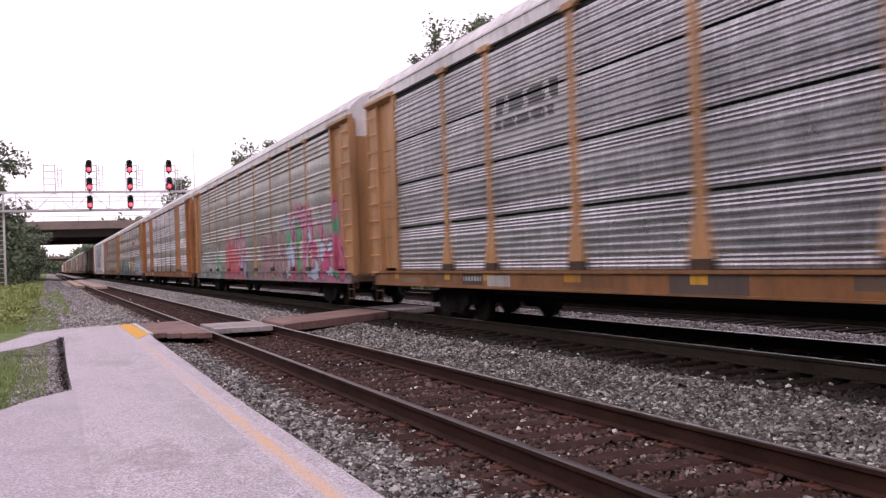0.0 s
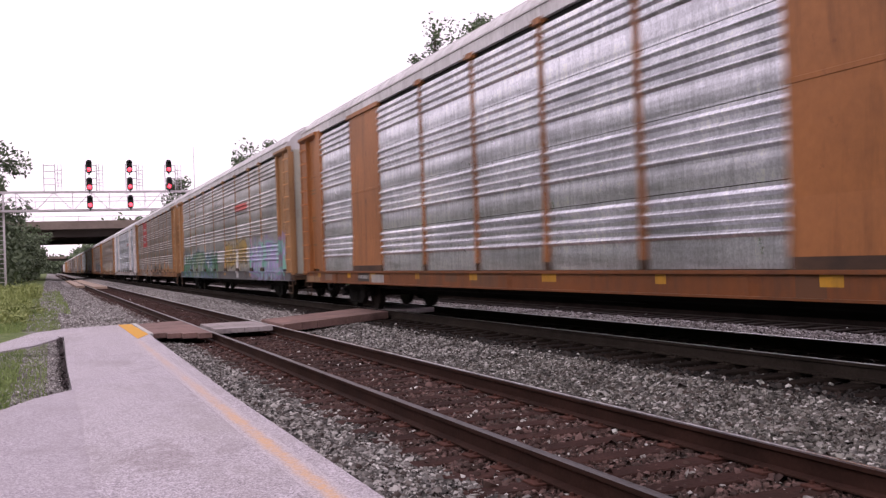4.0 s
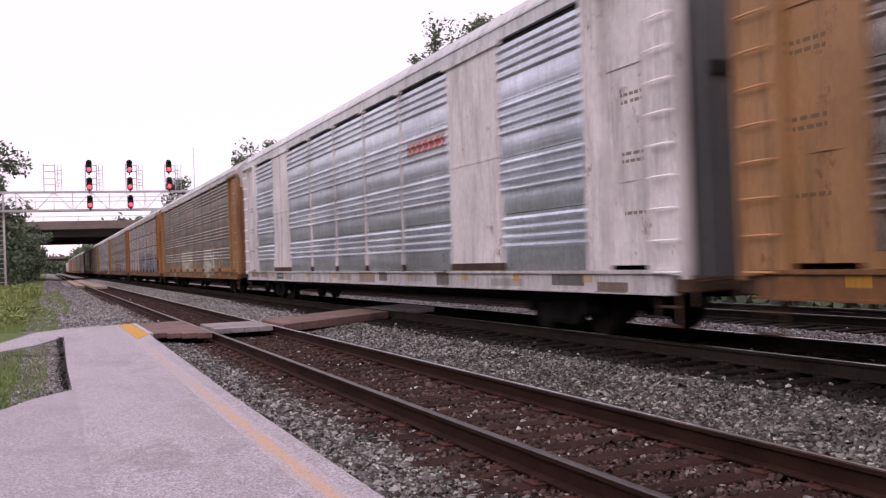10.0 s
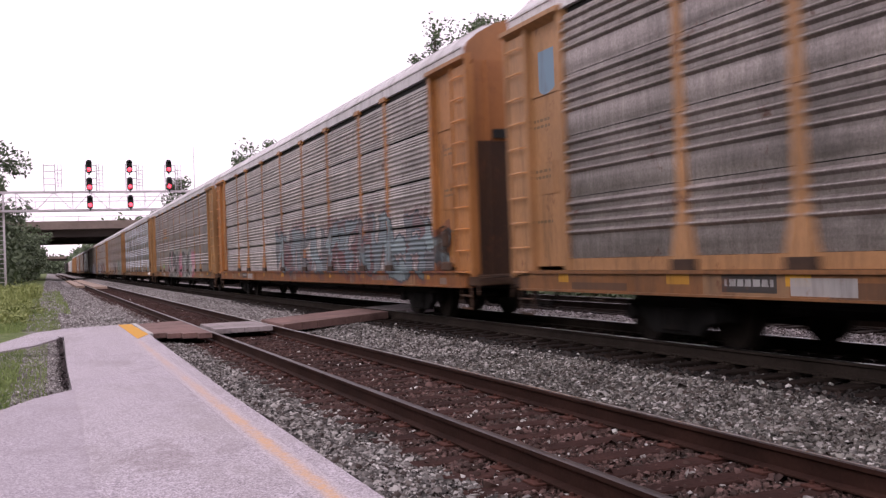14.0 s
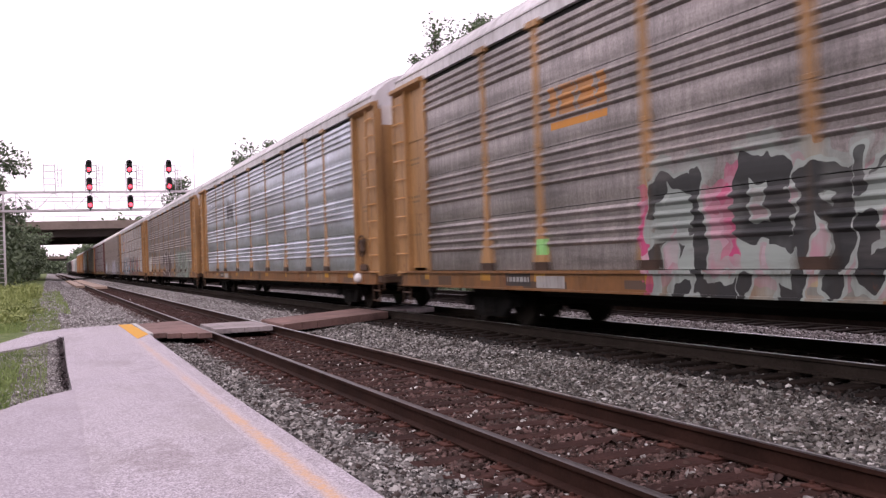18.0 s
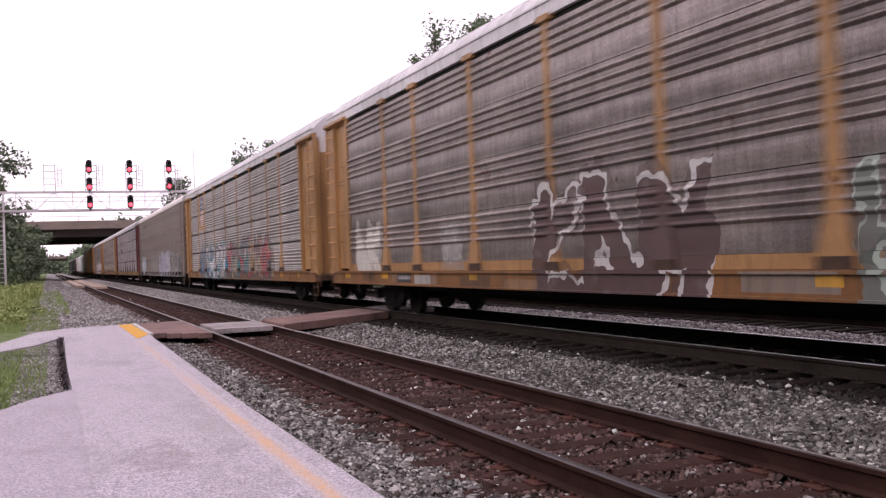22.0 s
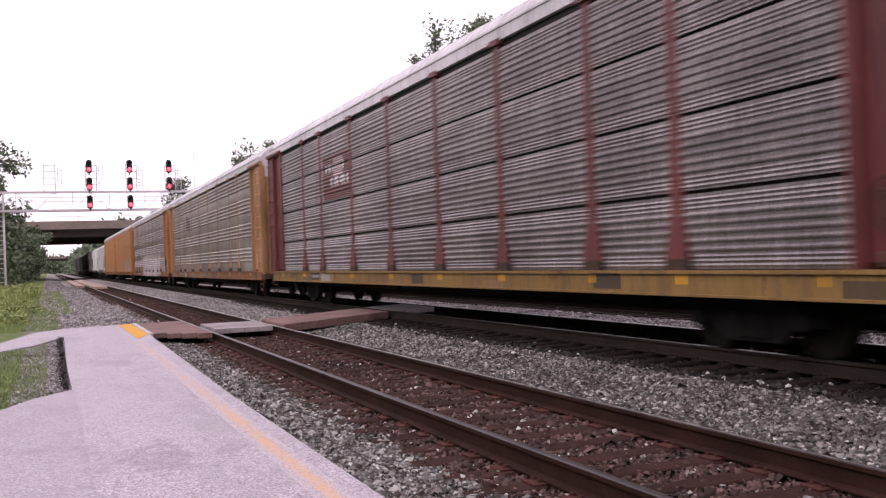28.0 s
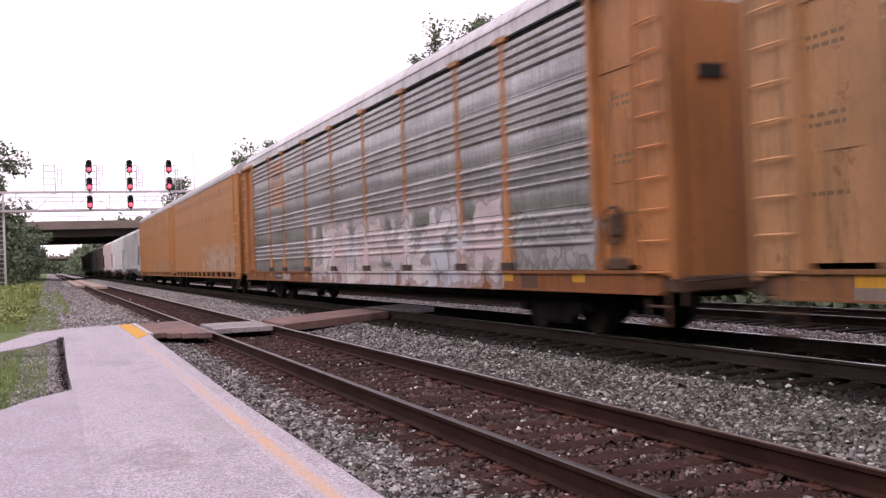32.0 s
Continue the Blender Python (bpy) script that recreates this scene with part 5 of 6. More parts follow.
                tube(bm, (-1.44, cy, cz), (-1.46, cy + 0.26 * math.cos(a), cz + 0.26 * math.sin(a)), 0.014, n=5)
            box(bm, -1.48, -1.40, cy - 0.12, cy + 0.12, cz - 0.16, cz + 0.16, 0.03)
            tube(bm, (-1.44, cy, cz - 0.16), (-1.44, cy + 0.05, 0.78), 0.02, n=5)
            box(bm, -1.46, -1.40, cy - 0.3, cy + 0.22, 0.80, 0.98, 0.03)
            part("hand_brake", bm, M_GRIME, car, "grimy hand-brake gear in the corner bay")
        bm = bmesh.new()
        arc = [(-1.38, 4.66)] + [(x * 0.97, z - 0.04) for x, z in ROOF_ARC[1:]] + [(-x * 0.97, z - 0.04) for x, z in ROOF_ARC[1:-1][::-1]] + [(1.38, 4.66)]
        lo, hi = sorted((s * (HALF + END - 0.20), s * (HALF + END - 0.12)))
        prism(bm, arc, "y", lo, hi)
        bmesh.ops.recalc_face_normals(bm, faces=bm.faces[:])
        part("end_cap", bm, m_roof if end_top is None else car_paint("end_cap_paint", end_top, car, (), 0.55), car)
        bm = bmesh.new()
        span(bm, -1.42, 1.42, HALF + 1.0, HALF + END + 0.02, 0.52, DECK - 0.09, 0.02)
        part("end_sill", bm, M_GRIME, car)
    if n == 9:
        bm = bmesh.new()
        bmesh.ops.create_icosphere(bm, subdivisions=2, radius=0.13, matrix=Matrix.Translation((-1.5, -HALF - 0.35, 0.63)))
        part("round_cap", bm, worn("white_cap", (0.75, 0.72, 0.73), 0.5, spread=0.1, dirt_at=0.75), car, "white round cap on the sill's corner", True)
    roof_parts(car, HALF + END - 0.14, m_roof, m_roof if not rust else m_roof)
    couplers(car, (-14.57, 14.57))
    bogies(car, (-10.0, 10.0))
    return car


def vent_mesh(mat):
    bm = bmesh.new()
    for k in range(5):
        prism(bm, [(0.0, k * 0.062), (-0.013, k * 0.062 + 0.006), (0.0, k * 0.062 + 0.045)], "y", 0.0, 0.98)
    bmesh.ops.recalc_face_normals(bm, faces=bm.faces[:])
    return mesh_of("vent", bm, mat)


def smooth_unit(car, y0, y1, m_body, m_roof, m_vent, m_sill, rows, step, ends=(True, True), cap=None, vent=None):
    """One body of a flat-sided car carrier between y0 and y1: sheets, rows of vents, round corner posts, roof, floor."""
    bm = bmesh.new()
    n = max(1, round((y1 - y0 - 1.6) / (step * 4)))
    for side in (-1, 1):
        for k in range(n):
            a = y0 + 0.8 + (y1 - y0 - 1.6) * k / n
            b = y0 + 0.8 + (y1 - y0 - 1.6) * (k + 1) / n
            bm = bmesh.new()
            x0, x1 = sorted((side * SIDE, side * (SIDE - 0.04)))
            box(bm, x0, x1, a, b - 0.012, DECK, TOP + 0.1)
            part("panel", bm, m_body, car)
    y = y0 + 1.0
    while y < y1 - 1.9:
        for z in rows:
            part_data("vent", vent, car, pose(-SIDE - 0.002, y, z))
        y += step
    for s, y in ((-1, y0), (1, y1)):
        for side in (-1, 1):
            bm = bmesh.new()
            a, b = sorted((y, y - s * 0.8))
            x0, x1 = sorted((side * (SIDE + 0.01), side * (SIDE - 0.07)))
            box(bm, x0, x1, a, b, DECK - 0.1, TOP + 0.1)
            tube(bm, (side * (SIDE + 0.02), y - s * 0.8, DECK - 0.1), (side * (SIDE + 0.02), y - s * 0.8, TOP + 0.1), 0.06, n=10)
            tube(bm, (side * (SIDE - 0.02), y - s * 0.05, DECK - 0.1), (side * (SIDE - 0.02), y - s * 0.05, TOP + 0.1), 0.06, n=10)
            part("corner_post", bm, m_body, car)
        bm = bmesh.new()
        a, b = sorted((y - s * 0.1, y - s * 0.2))
        box(bm, -SIDE + 0.06, SIDE - 0.06, a, b, DECK - 0.1, TOP + 0.1)
        ed = part("end_door", bm, m_body, car)
        for x in (-0.9, -0.45, 0.0, 0.45, 0.9):
            bm = bmesh.new()
            a, b = sorted((y - s * 0.1, y - s * 0.06))
            box(bm, x - 0.03, x + 0.03, a, b, DECK, TOP)
            part("rib", bm, m_body, ed)
        bm = bmesh.new()
        arc = [(-SIDE, TOP + 0.06)] + [(x, z - 0.02) for x, z in ROOF_ARC[2:]] + [(-x, z - 0.02) for x, z in ROOF_ARC[2:-1][::-1]] + [(SIDE, TOP + 0.06)]
        a, b = sorted((y - s * 0.03, y - s * 0.12))
        prism(bm, arc, "y", a, b)
        bmesh.ops.recalc_face_normals(bm, faces=bm.faces[:])
        part("end_cap", bm, cap or m_roof, car)
    arc = ROOF_ARC[1:] + [(-x, z) for x, z in ROOF_ARC[1:-1][::-1]]
    arc = [(-1.46, TOP + 0.08)] + arc + [(1.46, TOP + 0.08)]
    bm = bmesh.new()
    ra = [bm.verts.new((x, y0 + 0.06, z)) for x, z in arc]
    rb = [bm.verts.new((x, y1 - 0.06, z)) for x, z in arc]
    for k in range(len(arc) - 1):
        bm.faces.new((ra[k], ra[k + 1], rb[k + 1], rb[k]))
    bm.faces.new(ra)
    bm.faces.new(rb[::-1])
    bmesh.ops.recalc_face_normals(bm, faces=bm.faces[:])
    part("roof", bm, m_roof, car, "smooth rounded roof")
    bm = bmesh.new()
    box(bm, -SIDE + 0.06, SIDE - 0.06, y0 + 0.2, y1 - 0.2, DECK - 0.12, DECK)
    part("deck", bm, M_BLACK, car)
    for side in (-1, 1):
        bm = bmesh.new()
        x0, x1 = sorted((side * 1.45, side * 1.35))
        box(bm, x0, x1, y0 + 0.1, y1 - 0.1, DECK - 0.04, DECK + 0.0)
        box(bm, x0, x1, y0 + 0.1, y1 - 0.1, 0.5, 0.56)
        y = y0 + 0.2
        while y < y1 - 0.3:
            box(bm, x0, x1, y, y + 0.22, 0.56, DECK - 0.04)
            y += 1.45
        part("side_sill", bm, m_sill, car)
    bm = bmesh.new()
    box(bm, -1.3, -1.26, y0 + 0.2, y1 - 0.2, 0.56, DECK - 0.04)
    box(bm, -0.32, 0.32, y0 + 0.1, y1 - 0.1, 0.40, 0.72)
    # low box added to blacken the shaded gap beneath the floor
    box(bm, -0.36, 0.36, y0 + 5.2, y1 - 5.2, 0.20, 0.41)
    part("underframe", bm, M_BLACK, car, "black underframe with an added low dark box")


def smooth_autorack(offset, label, color, roof, spans, trucks, ends, layers=(), sill=None, rows=(1.55, 2.35, 3.15, 4.2), step=1.42, cap=None, streak=0.35):
    car = thing("autorack_wagon", label, "freight wagon", "cars of the freight train")
    TRAIN.append((car, offset))
    m_body = car_paint("smooth_wagon_paint", color, car, layers, 0.5, 0.0, 0.1, streak, shade(color, 0.6))
    m_roof = car_paint("roof_paint", roof, car, (), 0.5, 0.1, 0.1, 0.2)
    m_vent = car_paint("vent_steel", shade(color, 0.95), car, [q for q in layers if q[0] == "tag"], 0.6)
    m_sill = car_paint("sill_paint", shade(sill or color, 0.8), car, [q for q in layers if q[3] < DECK], 0.6)
    v = vent_mesh(m_vent)
    for a, b in spans:
        smooth_unit(car, a, b, m_body, m_roof, m_vent, m_sill, rows, step, cap=cap and car_paint("cap_paint", cap, car, ()), vent=v)
    m_rung = worn("rung_paint", shade(color, 1.8), 0.5)
    for s, y in ((1, spans[0][0]), (-1, spans[-1][1])):
        bm = bmesh.new()
        for e in (-0.27, 0.27):
            box(bm, -SIDE - 0.03, -SIDE, y + s * 0.42 + e - 0.02, y + s * 0.42 + e + 0.02, 0.6, 3.4)
        stile = part("ladder", bm, m_body, car)
        ladder_part(stile, y + s * 0.42, m_rung, 0.5, 0.62, 3.2, 7, -SIDE - 0.01)
    couplers(car, ends)
    bogies(car, trucks)
    return car


def hopper(offset, color, label, half=8.6):
    """A covered hopper wagon: ribbed side sheets, sloping ends, three chutes."""
    car = thing("hopper_wagon", label, "freight wagon", "cars of the freight train")
    TRAIN.append((car, offset))
    m = car_paint("hopper_paint", color, car, (), 0.55, 0.0, 0.15, 0.45, shade(color, 0.35))
    bm = bmesh.new()
    prof = [(-1.5, 1.3), (-1.5, 4.15), (-1.25, 4.5), (1.25, 4.5), (1.5, 4.15), (1.5, 1.3)]
    prism(bm, prof, "y", -half + 1.7, half - 1.7)
    for s in (-1, 1):
        a = [bm.verts.new((x, s * (half - 1.7), z)) for x, z in prof]
        top = [bm.verts.new((x, s * (half - 0.35), z)) for x, z in ((-1.5, 3.0), (-1.5, 4.15), (-1.25, 4.5), (1.25, 4.5), (1.5, 4.15), (1.5, 3.0))]
        for k in range(6):
            bm.faces.new((a[k], a[(k + 1) % 6], top[(k + 1) % 6], top[k]))
        bm.faces.new(top)
    bmesh.ops.recalc_face_normals(bm, faces=bm.faces[:])
    part("body", bm, m, car)
    for k in range(13):
        y = -half + 0.5 + (2 * half - 1.0) * k / 12
        z0 = 1.15 if 1 < k < 11 else 3.0
        for s in (-1, 1):
            bm = bmesh.new()
            x0, x1 = sorted((s * 1.5, s * 1.57))
            box(bm, x0, x1, y - 0.05, y + 0.05, z0, 4.2)
            part("rib", bm, m, car)
    for y in (-4.2, 0.0, 4.2):
        bm = bmesh.new()
        lo = [bm.verts.new((x, y + q, 0.35)) for x, q in ((-0.5, -0.3), (0.5, -0.3), (0.5, 0.3), (-0.5, 0.3))]
        hi = [bm.verts.new((x, y + q, 1.35)) for x, q in ((-1.4, -1.9), (1.4, -1.9), (1.4, 1.9), (-1.4, 1.9))]
        for k in range(4):
            bm.faces.new((lo[k], lo[(k + 1) % 4], hi[(k + 1) % 4], hi[k]))
        bm.faces.new(lo[::-1])
        bm.faces.new(hi)
        part("chute", bm, m, car)
    for s in (-1, 1):
        bm = bmesh.new()
        x0, x1 = sorted((s * 1.38, s * 1.52))
        box(bm, x0, x1, -half, half, 1.05, 1.35)
        part("side_sill", bm, m, car)
        bm = bmesh.new()
        a, b = sorted((s * half, s * (half - 2.3)))
        box(bm, -1.45, 1.45, a, b, 0.85, 1.05)
        for x in (-1.35, 1.35):
            box(bm, x - 0.04, x + 0.04, s * half - 0.1 if s > 0 else s * half, s * half if s > 0 else s * half + 0.1, 1.05, 3.9)
        part("end_platform", bm, m, car)
    bm = bmesh.new()
    box(bm, -0.45, 0.45, -half + 0.6, half - 0.6, 4.5, 4.62)
    for y in (-5.5, -2.0, 2.0, 5.5):
        tube(bm, (0, y, 4.6), (0, y, 4.72), 0.35, n=12)
    part("roof_hatches", bm, m, car)
    couplers(car, (-9.15, 9.15))
    bogies(car, (-6.6, 6.6))
    return car

# ---- colours of the cars, and what has been painted on each, in car metres (along, up) ----
TAN, GOLD = (0.33, 0.172, 0.078), (0.315, 0.168, 0.068)
WHITE, BLK = (0.62, 0.61, 0.64), (0.015, 0.015, 0.017)
PINK, RED = (0.46, 0.05, 0.16), (0.45, 0.04, 0.04)
LILAC, CREAM, MAUVE = (0.38, 0.31, 0.54), (0.55, 0.50, 0.40), (0.30, 0.17, 0.19)
DULL, AMBER = (0.10, 0.09, 0.09), (0.55, 0.28, 0.02)


PATCHES = random.Random(77)


def marks(*more):
    """What every wagon carries: reflector squares, data plates, scraped and repainted patches on its sill, and dashes for stencilled data."""
    out = []
    y = -12.6
    while y < 12.2:
        w = PATCHES.uniform(0.3, 1.5)
        if PATCHES.random() < 0.55:
            c = PATCHES.choice([(0.03, 0.027, 0.027), (0.10, 0.045, 0.022), (0.20, 0.17, 0.15), (0.13, 0.06, 0.03), (0.055, 0.05, 0.05), (0.26, 0.16, 0.09)])
            z = PATCHES.uniform(0.5, 0.6)
            out.append(("rect", y, y + w, z, min(0.79, z + PATCHES.uniform(0.1, 0.28)), c, PATCHES.uniform(0.45, 0.85)))
        y += w + PATCHES.uniform(0.2, 1.6)
    for y in (-11.7, -9.4, -7.3, -4.4, -1.6, 1.3, 4.2, 7.1, 9.1, 12.0):
        w = PATCHES.uniform(0.2, 0.5)
        out.append(("rect", y, y + w, 0.63, 0.755, AMBER, PATCHES.uniform(0.5, 0.95)))
    for y in (-12.95, 12.55):
        for z, n in ((3.15, 4), (3.05, 4), (2.35, 3), (2.25, 4), (1.55, 4)):
            out.append(("bars", y, y + 0.5, z, z + 0.045, (0.13, 0.085, 0.045), n))
    out.append(("rect", 7.6, 8.5, 0.55, 0.76, (0.03, 0.03, 0.032), 0.95))
    out.append(("bars", 7.65, 8.45, 0.62, 0.70, (0.40, 0.39, 0.39), 6))
    out.append(("rect", 6.5, 7.4, 0.53, 0.72, (0.36, 0.35, 0.35), 0.9))
    return out + list(more)


CAP = [("rect", -15.0, 15.0, 4.25, 4.8, (0.62, 0.57, 0.57), 1.0)]       # the whitened top of an end door


autorack(0, "car carrier of pale grey slotted sheet between tan posts", (0.178, 0.178, 0.19), TAN, "slot", metal=0.35, layers=marks(
    ("rect", 4.5, 6.95, 2.85, 3.95, (0.36, 0.36, 0.37), 0.55), ("bars", 4.7, 6.85, 3.45, 3.75, BLK, 3), ("bars", 4.85, 6.9, 3.2, 3.36, (0.05, 0.05, 0.055), 4)))
autorack(1, "grey ribbed car carrier sprayed with pink, red and mauve graffiti", (0.18, 0.175, 0.17), TAN, metal=0.3, sill=(0.22, 0.21, 0.22), layers=marks(
    ("tag", 7.2, 12.0, 0.55, 1.85, [(0.30, 0.30, 0.31), (0.40, 0.39, 0.40), (0.34, 0.33, 0.34), (0.25, 0.27, 0.26)], BLK, 0.95, 2),
    ("rect", 6.4, 7.1, 0.5, 1.7, (0.10, 0.36, 0.24), 0.8),
    ("tag", 0.2, 5.0, 0.5, 2.2, [RED, (0.50, 0.12, 0.12), (0.38, 0.34, 0.5), (0.5, 0.08, 0.1)], (0.12, 0.10, 0.22), 0.85, 3),
    ("tag", -6.3, -2.4, 0.45, 2.1, [MAUVE, (0.30, 0.19, 0.21)], BLK, 0.75, 4),
    ("tag", -13.0, -6.4, 0.5, 2.75, [PINK, (0.40, 0.45, 0.58), (0.05, 0.28, 0.10), (0.50, 0.09, 0.20)], (0.03, 0.045, 0.06), 1.3, 5)),
    door=TAN, door_layers=CAP)
autorack(2, "orange-brown car carrier with broad posts and pale ribbed sheet", (0.30, 0.30, 0.325), (0.28, 0.105, 0.032), wide=True, door=(0.45, 0.42, 0.35),
         metal=0.4, layers=marks())
autorack(3, "grey ribbed car carrier sprayed with green, yellow and lilac graffiti", (0.25, 0.246, 0.25), TAN, metal=0.4, fade=(0.33, 0.33, 0.34), door=(0.45, 0.43, 0.38), layers=marks(
    ("tag", 0.8, 12.4, 0.5, 1.75, [(0.20, 0.25, 0.16), (0.03, 0.13, 0.06), (0.05, 0.17, 0.10), (0.12, 0.20, 0.32)], (0.02, 0.05, 0.05), 1.25, 6),
    ("tag", -6.6, -1.6, 1.05, 2.0, [(0.34, 0.22, 0.05), (0.42, 0.28, 0.07), (0.30, 0.18, 0.04)], BLK, 0.75, 7),
    ("rect", -4.6, -4.1, 0.55, 1.7, WHITE, 0.8),
    ("tag", -13.2, -7.0, 0.62, 1.85, [LILAC, (0.40, 0.36, 0.55), (0.2, 0.46, 0.38), (0.3, 0.24, 0.48)], (0.16, 0.40, 0.33), 0.7, 8),
    ("rect", -6.7, -4.2, 3.22, 3.5, (0.55, 0.06, 0.05), 0.95), ("rect", -6.7, -4.2, 3.12, 3.2, BLK, 0.9)),
    sill=(0.15, 0.14, 0.15))
autorack(4, "brown-grey ribbed car carrier with a red lettered panel and white scrawls", (0.135, 0.12, 0.112), TAN, metal=0.25, rust=0.1, rail_band=True, layers=marks(
    ("rect", 4.35, 7.2, 2.72, 4.72, (0.42, 0.035, 0.04), 1.0),
    ("bars", 4.75, 6.95, 4.0, 4.16, WHITE, 11), ("bars", 5.4, 6.95, 3.52, 3.67, WHITE, 8), ("bars", 5.3, 6.95, 3.05, 3.2, WHITE, 8),
    ("tag", 4.6, 9.3, 0.42, 1.55, [(0.42, 0.41, 0.42), (0.36, 0.35, 0.35), (0.30, 0.29, 0.29), (0.42, 0.38, 0.38)], BLK, 0.85, 9, 0.58),
    ("tag", 0.6, 4.0, 0.42, 1.35, [(0.40, 0.36, 0.35), (0.34, 0.30, 0.30)], BLK, 1.0, 10, 0.55),
    ("tag", -6.4, 0.4, 0.42, 1.3, [BLK, (0.03, 0.028, 0.028), (0.36, 0.34, 0.33), BLK], (0.03, 0.028, 0.028), 1.2, 40, 0.42),
    ("tag", -10.8, -9.2, 1.1, 1.7, [(0.42, 0.41, 0.40)], (0.36, 0.35, 0.34), 0.55, 41, 0.4)))
autorack(5, "white car carrier with broad posts and bright silver ribbed sheet", (0.262, 0.278, 0.312), (0.66, 0.61, 0.625), wide=True, door=(0.13, 0.13, 0.14),
         metal=0.5, sill=(0.80, 0.75, 0.77), roof=(0.66, 0.64, 0.68), streak=0.2, layers=marks(
    ("rect", -6.4, -4.3, 3.2, 3.52, (0.5, 0.49, 0.5), 1.0), ("bars", -6.4, -4.4, 3.25, 3.48, (0.45, 0.02, 0.025), 6)), end_top=(0.40, 0.20, 0.05))
autorack(6, "brown-grey ribbed car carrier with cream painted blocks", (0.135, 0.12, 0.114), TAN, door_layers=CAP, paint_layers=[("shield", 12.35, 12.85, 3.55, 4.25, (0.16, 0.25, 0.34))], metal=0.25, rust=0.08, rail_band=True, layers=marks(
    ("tag", -0.2, 3.8, 0.85, 1.85, [CREAM, (0.42, 0.39, 0.32)], (0.38, 0.35, 0.30), 0.8, 11),
    ("tag", -7.4, -4.5, 0.8, 1.7, [CREAM, (0.50, 0.48, 0.46), (0.25, 0.30, 0.42), CREAM], (0.20, 0.20, 0.24), 0.75, 12)))
autorack(7, "rusty slotted car carrier with slate-blue graffiti and a stained end", (0.175, 0.162, 0.157), (0.34, 0.145, 0.045), "slot", metal=0.25, rust=0.35, brake=True, door=(0.30, 0.12, 0.04), end_top=(0.33, 0.14, 0.05), door_layers=[("rect", -14.5, -13.0, 0.5, 3.2, (0.02, 0.013, 0.012))],
         layers=marks(("tag", -12.6, 2.4, 0.75, 2.05, [(0.13, 0.17, 0.19), (0.20, 0.26, 0.28), (0.10, 0.10, 0.11), (0.12, 0.035, 0.04), (0.22, 0.32, 0.34)], (0.03, 0.05, 0.07), 1.1, 13)))
autorack(8, "brown-grey ribbed car carrier with black and pink graffiti", (0.145, 0.13, 0.127), GOLD, metal=0.25, layers=marks(
    ("tag", -7.2, 4.5, 0.75, 1.75, [PINK, (0.42, 0.16, 0.22), (0.50, 0.30, 0.36), PINK], (0.40, 0.20, 0.26), 0.8, 14),
    ("tag", -0.9, 4.3, 0.35, 2.15, [BLK, (0.02, 0.02, 0.022), BLK, (0.30, 0.34, 0.32)], (0.30, 0.34, 0.32), 0.8, 15),
    ("tag", -5.8, -2.1, 0.4, 2.0, [BLK, BLK, (0.02, 0.02, 0.022), (0.32, 0.36, 0.34)], (0.32, 0.36, 0.34), 0.75, 16),
    ("bars", 5.2, 6.8, 3.15, 3.6, (0.50, 0.20, 0.02), 3), ("rect", 5.2, 6.8, 2.95, 3.06, (0.50, 0.20, 0.02), 1.0),
    ("rect", 7.0, 7.35, 1.05, 1.3, (0.25, 0.55, 0.18), 1.0)))
autorack(9, "bright silver ribbed car carrier with yellow posts and ends", (0.255, 0.27, 0.305), GOLD, metal=0.5, post_color=(0.35, 0.21, 0.115), brake=True, door_layers=CAP, streak=0.2, fade=(0.36, 0.37, 0.40), layers=marks(
    ("tag", 4.85, 6.4, 3.05, 3.6, [DULL, (0.12, 0.11, 0.14)], (0.2, 0.2, 0.22), 0.35, 17)))
autorack(10, "dull brown ribbed car carrier with pale green graffiti", (0.125, 0.107, 0.102), GOLD, door_layers=CAP, metal=0.2, rust=0.08, rail_band=True, layers=marks(
    ("tag", -11.2, -4.6, 0.3, 2.1, [(0.10, 0.10, 0.09), (0.22, 0.28, 0.24), (0.07, 0.09, 0.08), (0.12, 0.12, 0.11)], (0.32, 0.37, 0.33), 0.62, 18),
    ("tag", -2.5, 2.0, 0.25, 2.15, [(0.07, 0.035, 0.035), (0.085, 0.045, 0.045), (0.06, 0.03, 0.03), (0.07, 0.035, 0.035)], (0.50, 0.48, 0.48), 1.4, 47, 1.6),
    ("tag", 9.4, 11.5, 0.85, 1.75, [(0.55, 0.52, 0.48), (0.50, 0.48, 0.45), (0.58, 0.55, 0.50), (0.55, 0.52, 0.48)], (0.40, 0.38, 0.36), 0.9, 20, 1.3), ("tag", 4.6, 5.9, 1.0, 1.6, [(0.26, 0.24, 0.23)], (0.34, 0.32, 0.31), 0.5, 21)))
